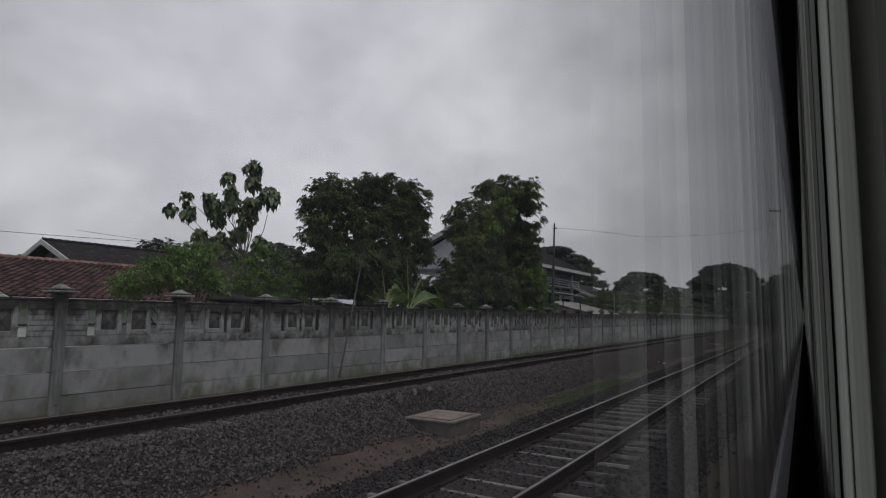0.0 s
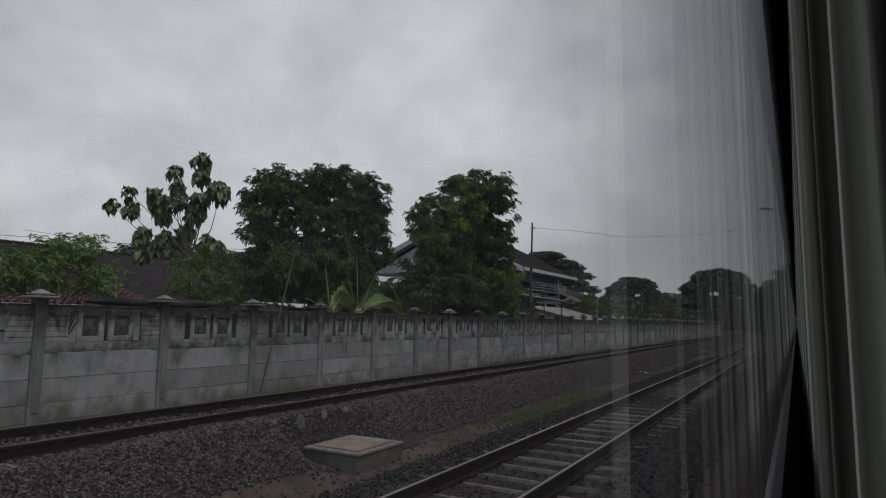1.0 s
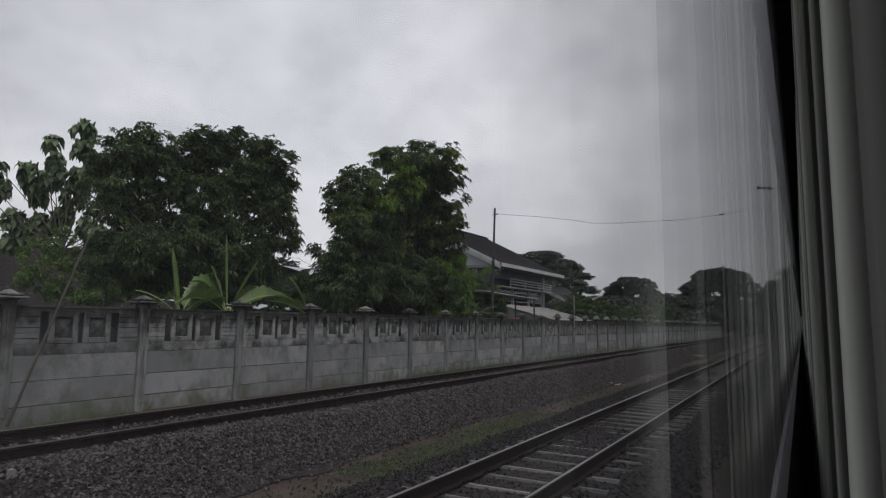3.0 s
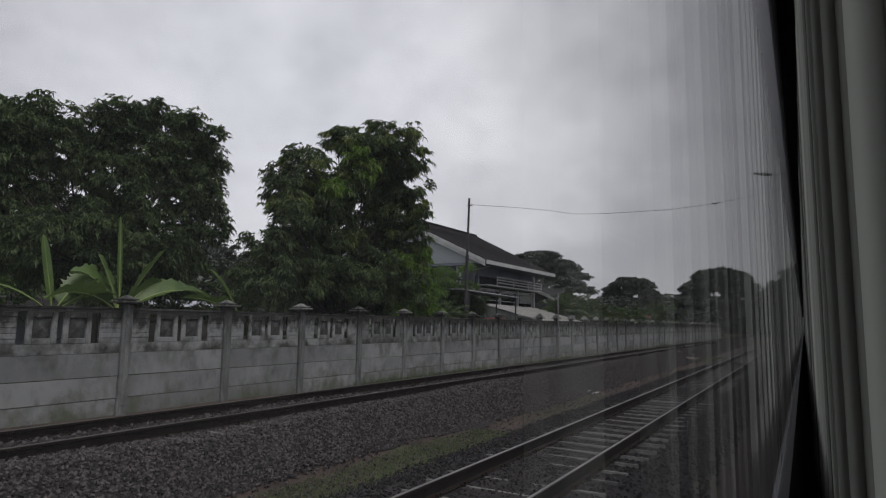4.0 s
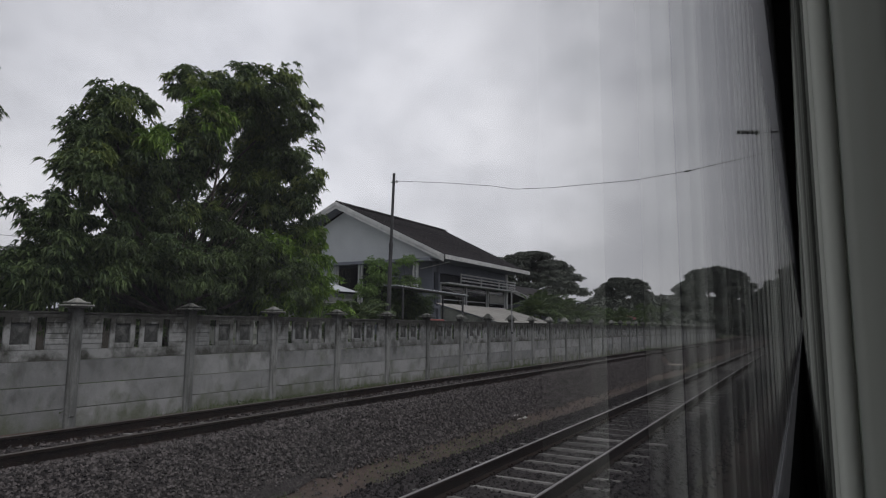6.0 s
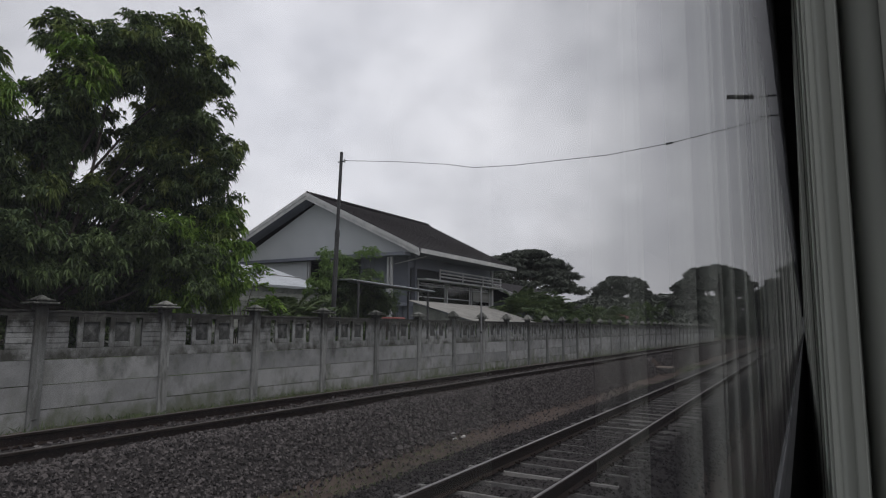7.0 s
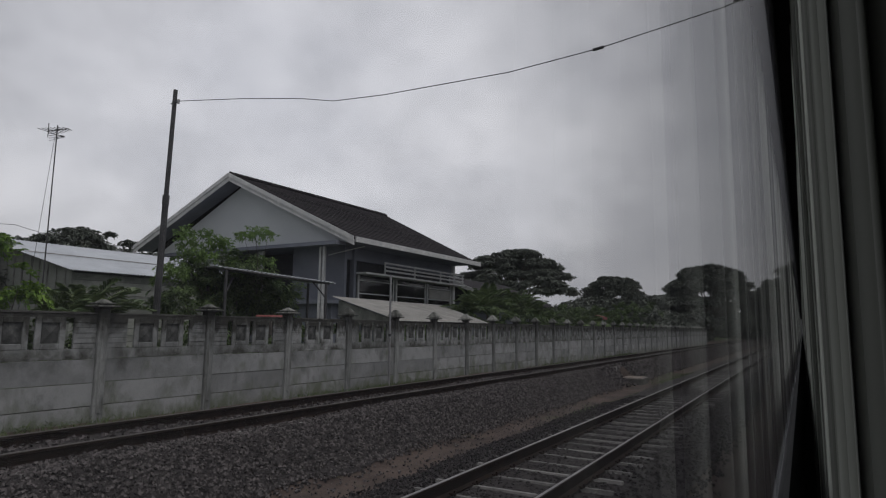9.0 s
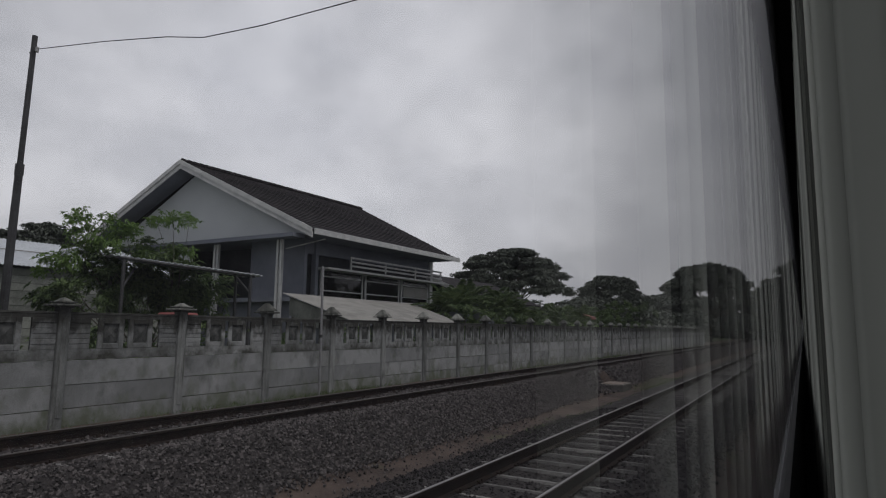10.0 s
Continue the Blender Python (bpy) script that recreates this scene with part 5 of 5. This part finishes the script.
def rolled_sheet():
    """A long blackened sheet folded over into a sagging roll."""
    thing = tagged(empty("scrap_sheet", -11.8, 11.3, 0), "long blackened roofing sheet rolled up behind the fence top", "scrap sheet")
    bm = bmesh.new()
    rings = []
    for i in range(25):
        k = i / 24
        y = -1.5 + 3.0 * k
        taper = min(1.0, 0.25 + 6 * k, 0.25 + 5 * (1 - k))
        mid = 1.985 + 0.02 * math.sin(k * 9) + 0.012 * noise.noise((k * 9, 0.2, 0.4))
        rings.append([bm.verts.new((0.16 * math.cos(q) * (1 + 0.15 * noise.noise((k * 6, q, 0))), y, mid + 0.10 * taper * math.sin(q))) for q in (2 * math.pi * n / 12 for n in range(12))])
    for a, b in zip(rings, rings[1:]):
        for n in range(12):
            bm.faces.new((a[n], a[(n + 1) % 12], b[(n + 1) % 12], b[n]))
    bm.faces.new(list(reversed(rings[0])))
    bm.faces.new(rings[-1])
    for f in bm.faces:
        f.smooth = True
    bmesh.ops.recalc_face_normals(bm, faces=bm.faces)
    part("roll", bm, M_OLDTILE, thing)
    for y in (-1.1, 0.1, 1.2):
        part("prop", limb((0, y, -0.02), (0, y, 1.93), 0.03, 0.03, 6), M_TIMBER, thing)


rolled_sheet()


def satellite_dish():
    thing = tagged(empty("satellite_dish", -16.5, 18.35, 0), "grey satellite dish tilted up on a thin mast", "satellite dish")
    part("mast", limb((0, 0, -0.05), (0, 0, 3.05), 0.035, 0.03, 8), M_STEEL, thing)
    aim = Vector((0.25, -0.12, 0.95)).normalized()
    u = aim.orthogonal().normalized()
    w = aim.cross(u)
    bm = bmesh.new()
    rings = []
    for r, h in ((0.02, 0.0), (0.18, 0.016), (0.34, 0.06), (0.5, 0.14), (0.52, 0.14), (0.34, 0.045), (0.02, -0.02)):
        rings.append([bm.verts.new(Vector((0, 0, 3.06)) + aim * h + (u * math.cos(q) + w * math.sin(q)) * r) for q in (2 * math.pi * n / 20 for n in range(20))])
    for a, b in zip(rings, rings[1:]):
        for n in range(20):
            bm.faces.new((a[n], a[(n + 1) % 20], b[(n + 1) % 20], b[n]))
    for f in bm.faces:
        f.smooth = True
    bmesh.ops.recalc_face_normals(bm, faces=bm.faces)
    part("reflector", bm, M_FIBRE, thing, "shallow pale grey bowl")
    tip = Vector((0, 0, 3.06)) + aim * 0.45
    for q in (0.4, 2.5, 4.6):
        part("feed_strut", limb(Vector((0, 0, 3.06)) + aim * 0.14 + (u * math.cos(q) + w * math.sin(q)) * 0.5, tip, 0.009, 0.009, 5), M_GALV, thing)
    part("feed_horn", limb(tip - aim * 0.06, tip + aim * 0.05, 0.035, 0.03, 8), M_WHITE, thing)
    return thing


satellite_dish()


def bamboo():
    thing = tagged(empty("bamboo_pole", -11.05, 13.6, -0.05), "dry bamboo pole leaning against the fence", "pole")
    end = Vector((-0.36, 1.42, 3.70))
    part("cane", limb((0, 0, 0), end, 0.026, 0.013, 8, 0.012), M_TIMBER, thing)
    for i in range(1, 9):
        p = end * (i / 9)
        part("node", limb(p - end.normalized() * 0.012, p + end.normalized() * 0.012, 0.030 - 0.0014 * i, 0.030 - 0.0014 * i, 8), M_TIMBER, thing)


bamboo()


def steel_pipe():
    thing = tagged(empty("steel_pipe", -11.0, 42.0, -0.14), "thin grey steel pipe standing upright against the fence", "pipe")
    part("tube", limb((0, 0, -0.05), (-0.02, 0, 3.44), 0.035, 0.032, 10), M_GALV, thing)
    part("collar", limb((-0.01, 0, 1.55), (-0.01, 0, 1.63), 0.045, 0.045, 10), M_STEEL, thing)
    return thing


steel_pipe()


def cable(name, points, radius, label, category="cable", sag=0.0):
    cu = bpy.data.curves.new(name, "CURVE")
    cu.dimensions, cu.bevel_depth, cu.bevel_resolution = "3D", radius, 1
    sp = cu.splines.new("POLY")
    pts = []
    for (a, b) in zip(points, points[1:]):
        for i in range(12):
            k = i / 12
            p = Vector(a).lerp(Vector(b), k)
            p.z -= sag * 4 * k * (1 - k)
            pts.append(p)
    pts.append(Vector(points[-1]))
    sp.points.add(len(pts) - 1)
    for s, p in zip(sp.points, pts):
        s.co = (*p, 1)
    cu.materials.append(M_WIRE)
    return tagged(new(name, cu), label, category)


def utility_pole():
    thing = tagged(empty("utility_pole", -12.95, 35.3, 0), "slim dark steel pole carrying one wire behind the fence", "pole")
    part("shaft", limb((0, 0, -0.1), (0.11, 0.0, 4.6), 0.085, 0.07, 10), M_STEEL, thing)
    part("upper_shaft", limb((0.11, 0, 4.6), (0.19, 0.0, 7.3), 0.055, 0.05, 10), M_STEEL, thing)
    part("collar", limb((0.108, 0, 4.5), (0.114, 0, 4.72), 0.08, 0.08, 10), M_STEEL, thing)
    part("cross_pin", limb((0.06, 0, 6.98), (0.32, 0, 6.98), 0.02, 0.02, 6), M_STEEL, thing)
    part("insulator", limb((0.32, 0, 6.94), (0.32, 0, 7.04), 0.035, 0.03, 8), M_GALV, thing)
    return thing


utility_pole()
cable("overhead_wire", [(-12.63, 35.3, 7.0), (-10.53, 35.42, 6.72), (-8.92, 35.51, 6.46), (-8.03, 35.56, 6.26), (-6.81, 35.63, 6.19), (-4.23, 35.77, 6.17), (-2.66, 35.86, 6.29), (-0.78, 35.96, 6.56), (3.5, 36.2, 7.6)], 0.008, "single black wire slung across the tracks")
part_splice = tagged(new("wire_splice", bpy.data.meshes.new("wire_splice")), "black splice on the overhead wire", "splice")
bm = limb((-2.75, 35.855, 6.284), (-2.57, 35.866, 6.30), 0.026, 0.026, 8)
bm.to_mesh(part_splice.data)
bm.free()
part_splice.data.materials.append(M_WIRE)


def street_lamp():
    thing = tagged(empty("street_lamp", 3.6, 36.2, -0.4), "tall lamp post with a long arm over the line", "street lamp")
    part("post", limb((0, 0, -0.1), (0, 0, 8.2), 0.10, 0.07, 10), M_STEEL, thing)
    part("arm", limb((0, 0, 7.3), (-4.25, 0, 7.64), 0.035, 0.022, 8), M_STEEL, thing)
    bm = limb((-4.35, 0, 7.66), (-4.93, 0, 7.76), 0.055, 0.05, 10)
    bmesh.ops.scale(bm, vec=(1, 1.6, 1), verts=bm.verts)
    part("lamp_head", bm, M_STEEL, thing, "dark flat lamp head")
    part("wire_arm", limb((0, 0, 6.9), (-4.25, 0, 7.14), 0.02, 0.014, 6), M_STEEL, thing)
    part("cross_arm", box(-0.5, 0.5, -0.04, 0.04, 7.6, 7.7), M_STEEL, thing)
    return thing


street_lamp()


def antenna():
    thing = tagged(empty("television_antenna", -18.4, 35.55, 3.55), "thin mast with a comb-shaped television aerial behind the fence", "antenna")
    part("mast", limb((0, 0, -3.6), (0, 0, 3.85), 0.022, 0.016, 6), M_STEEL, thing)
    part("boom", limb((-0.24, -0.14, 3.66), (0.3, 0.16, 3.74), 0.014, 0.014, 5), M_STEEL, thing)
    part("lower_boom", limb((-0.22, 0.14, 3.50), (0.24, -0.14, 3.50), 0.012, 0.012, 5), M_STEEL, thing)
    for i in range(7):
        k = i / 6 - 0.5
        h = 0.30 - 0.025 * i
        part("element", limb((k * 0.5 + 0.2 * h, k * 0.28 - h, 3.70 + k * 0.08), (k * 0.5 - 0.2 * h, k * 0.28 + h, 3.70 + k * 0.08), 0.010, 0.010, 5), M_STEEL, thing)
    for i in range(4):
        k = i / 3 - 0.5
        part("element", limb((k * 0.4 - 0.22, -k * 0.24 - 0.1, 3.5 + k * 0.1), (k * 0.4 + 0.22, -k * 0.24 + 0.1, 3.5 - k * 0.1), 0.009, 0.009, 5), M_STEEL, thing)
    part("reflector", limb((-0.22, -0.13, 3.48), (-0.22, -0.13, 3.9), 0.012, 0.012, 5), M_STEEL, thing)
    return thing


antenna()
cable("stay_wire", [(-18.4, 35.5, 7.0), (-19.6, 35.6, 0.0)], 0.006, "thin stay wire of the aerial")
cable("house_wire", [(-15.0, 4.0, 1.6), (-15.0, 20.2, 4.36)], 0.008, "thin service wire slanting up into the trees", sag=0.12)
cable("house_wire", [(-36.1, 50.0, 6.6), (-30, 40, 6.0), (-40, 22, 6.8)], 0.012, "thin service wire between the houses", sag=0.3)
cable("house_wire", [(-30.0, 4.0, 4.9), (-30.0, 30.0, 6.0)], 0.012, "thin service wire above the roofs", sag=0.25)


def awning():
    thing = tagged(empty("red_awning", -12.7, 72.0, 0), "small faded red awning on two thin posts behind the fence", "awning")
    for s in (-1, 1):
        part("post", limb((0, s * 0.4, 0), (0, s * 0.4, 2.55), 0.02, 0.02, 6), M_GALV, thing)
    part("cloth", prism([(-0.5, 2.75), (0.1, 2.62), (0.1, 2.42), (0.08, 2.42), (0.07, 2.60), (-0.5, 2.72)], -0.5, 0.5), M_RED, thing)
    return thing


awning()


def tarp():
    thing = tagged(empty("red_tarpaulin", -13.5, 39.5, 0), "faded red sheet over a crate behind the fence", "tarpaulin")
    part("crate", box(-0.3, 0.3, -0.32, 0.32, 0, 1.9), M_TIMBER, thing)
    bm = box(-0.34, 0.34, -0.36, 0.36, 1.9, 2.0, 0.045)
    part("sheet", bm, M_RED, thing)


tarp()


def litter(x, y, label):
    ob = new("plastic_litter", bpy.data.meshes.new("plastic_litter"))
    bm = bmesh.new()
    for i in range(5):
        a = Vector((random.uniform(-0.3, 0.3), random.uniform(-0.25, 0.25), 0.02))
        b = a + Vector((random.uniform(-0.2, 0.2), random.uniform(-0.2, 0.2), random.uniform(0, 0.06)))
        add_limb(bm, a, b, 0.010, 0.005, 5, 0.2)
    bmesh.ops.create_icosphere(bm, subdivisions=1, radius=0.03, matrix=Matrix.Translation((0.3, 0.1, 0.03)))
    bm.to_mesh(ob.data)
    bm.free()
    ob.data.materials.append(M_PLASTIC)
    ob.location = (x, y, float(ground_z(x, y)))
    tagged(ob, label, "litter")


litter(-6.05, 30.7, "white plastic scraps on the earth")


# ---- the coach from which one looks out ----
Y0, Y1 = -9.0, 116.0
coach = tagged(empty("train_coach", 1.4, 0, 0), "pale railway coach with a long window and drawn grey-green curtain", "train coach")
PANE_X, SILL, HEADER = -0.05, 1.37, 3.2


def c(x):
    return x - 1.4


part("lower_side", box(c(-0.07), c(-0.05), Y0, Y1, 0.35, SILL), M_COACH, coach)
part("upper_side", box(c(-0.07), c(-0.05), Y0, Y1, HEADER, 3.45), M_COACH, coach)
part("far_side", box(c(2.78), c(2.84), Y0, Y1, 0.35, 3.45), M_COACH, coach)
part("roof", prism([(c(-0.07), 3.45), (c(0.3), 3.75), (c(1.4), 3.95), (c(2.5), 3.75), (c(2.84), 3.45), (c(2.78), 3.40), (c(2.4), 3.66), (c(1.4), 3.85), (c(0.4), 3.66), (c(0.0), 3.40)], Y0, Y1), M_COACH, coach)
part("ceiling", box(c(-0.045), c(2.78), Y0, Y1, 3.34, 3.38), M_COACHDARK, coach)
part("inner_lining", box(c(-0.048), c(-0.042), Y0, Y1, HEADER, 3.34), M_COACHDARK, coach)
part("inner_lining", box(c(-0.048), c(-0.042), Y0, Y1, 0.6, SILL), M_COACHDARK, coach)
# unseen dark sheet added over the far side to dim reflections in the pane
part("reflection_dim_sheet", box(c(2.76), c(2.775), Y0, Y1, 0.6, 3.34), M_COACHDARK, coach)
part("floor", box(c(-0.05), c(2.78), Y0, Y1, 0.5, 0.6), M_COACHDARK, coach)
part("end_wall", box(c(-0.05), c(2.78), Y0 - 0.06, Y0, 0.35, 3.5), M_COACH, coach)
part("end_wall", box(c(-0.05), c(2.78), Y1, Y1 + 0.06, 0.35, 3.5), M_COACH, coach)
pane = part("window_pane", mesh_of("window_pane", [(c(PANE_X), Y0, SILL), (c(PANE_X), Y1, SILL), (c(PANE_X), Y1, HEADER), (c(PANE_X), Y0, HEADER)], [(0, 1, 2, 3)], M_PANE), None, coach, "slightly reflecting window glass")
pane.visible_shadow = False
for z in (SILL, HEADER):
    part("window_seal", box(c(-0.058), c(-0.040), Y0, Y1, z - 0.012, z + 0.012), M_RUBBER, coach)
for y in np.arange(-4, 112, 10.0):
    for dx in (0.75, 2.05):
        w = part("wheel", limb((dx - 1.4 - 0.06, y, 0.2), (dx - 1.4 + 0.06, y, 0.2), 0.40, 0.40, 18), M_STEEL, coach)


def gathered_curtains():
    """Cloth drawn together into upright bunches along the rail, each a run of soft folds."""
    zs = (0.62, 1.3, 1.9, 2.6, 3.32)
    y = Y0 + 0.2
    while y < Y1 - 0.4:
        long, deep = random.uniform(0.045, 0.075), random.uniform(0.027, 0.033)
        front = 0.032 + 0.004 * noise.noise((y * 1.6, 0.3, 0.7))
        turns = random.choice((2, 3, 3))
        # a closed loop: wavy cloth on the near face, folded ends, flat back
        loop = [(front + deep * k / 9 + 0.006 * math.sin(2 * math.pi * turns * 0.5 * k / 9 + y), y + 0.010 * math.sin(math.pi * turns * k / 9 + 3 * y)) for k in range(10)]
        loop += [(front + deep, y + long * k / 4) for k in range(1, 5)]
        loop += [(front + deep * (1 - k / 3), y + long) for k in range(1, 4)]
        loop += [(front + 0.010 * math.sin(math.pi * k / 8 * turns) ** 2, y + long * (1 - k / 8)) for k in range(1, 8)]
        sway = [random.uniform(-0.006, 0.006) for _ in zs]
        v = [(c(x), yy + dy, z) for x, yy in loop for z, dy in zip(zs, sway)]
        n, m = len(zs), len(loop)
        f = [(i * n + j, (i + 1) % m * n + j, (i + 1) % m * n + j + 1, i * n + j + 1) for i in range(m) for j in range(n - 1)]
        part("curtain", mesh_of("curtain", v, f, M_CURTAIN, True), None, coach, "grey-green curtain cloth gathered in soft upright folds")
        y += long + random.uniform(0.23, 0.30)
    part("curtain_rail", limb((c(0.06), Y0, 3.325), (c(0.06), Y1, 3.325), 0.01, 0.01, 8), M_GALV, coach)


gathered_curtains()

# ---- pieces of the fence ----
ORNAMENT, BOSS, COPING, POST = ornament_mesh(), boss_mesh(), coping_mesh(), post_mesh()
CAPS = [cap_mesh(0.07), cap_mesh(0.19)]
for k in range(50):
    y = FIRST + k * BAY
    p = new("post", POST)
    p.parent = fence
    p.matrix_basis = pose(0, y, 0, random.uniform(-0.3, 0.3), random.uniform(-0.3, 0.3), 0)
    cap = new("cap", CAPS[1 if k >= 18 else 0])
    cap.parent = p
    for me in PANELS:
        ob = new("panel", me)
        ob.parent = fence
        ob.location = (random.uniform(-0.008, 0.008), y, random.uniform(-0.004, 0.004))
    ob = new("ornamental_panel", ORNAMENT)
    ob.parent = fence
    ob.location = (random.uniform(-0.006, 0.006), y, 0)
    boss = new("sunk_boss", BOSS)
    boss.parent = ob
    ob = new("coping", COPING)
    ob.parent = fence
    ob.location = (0, y, 0)
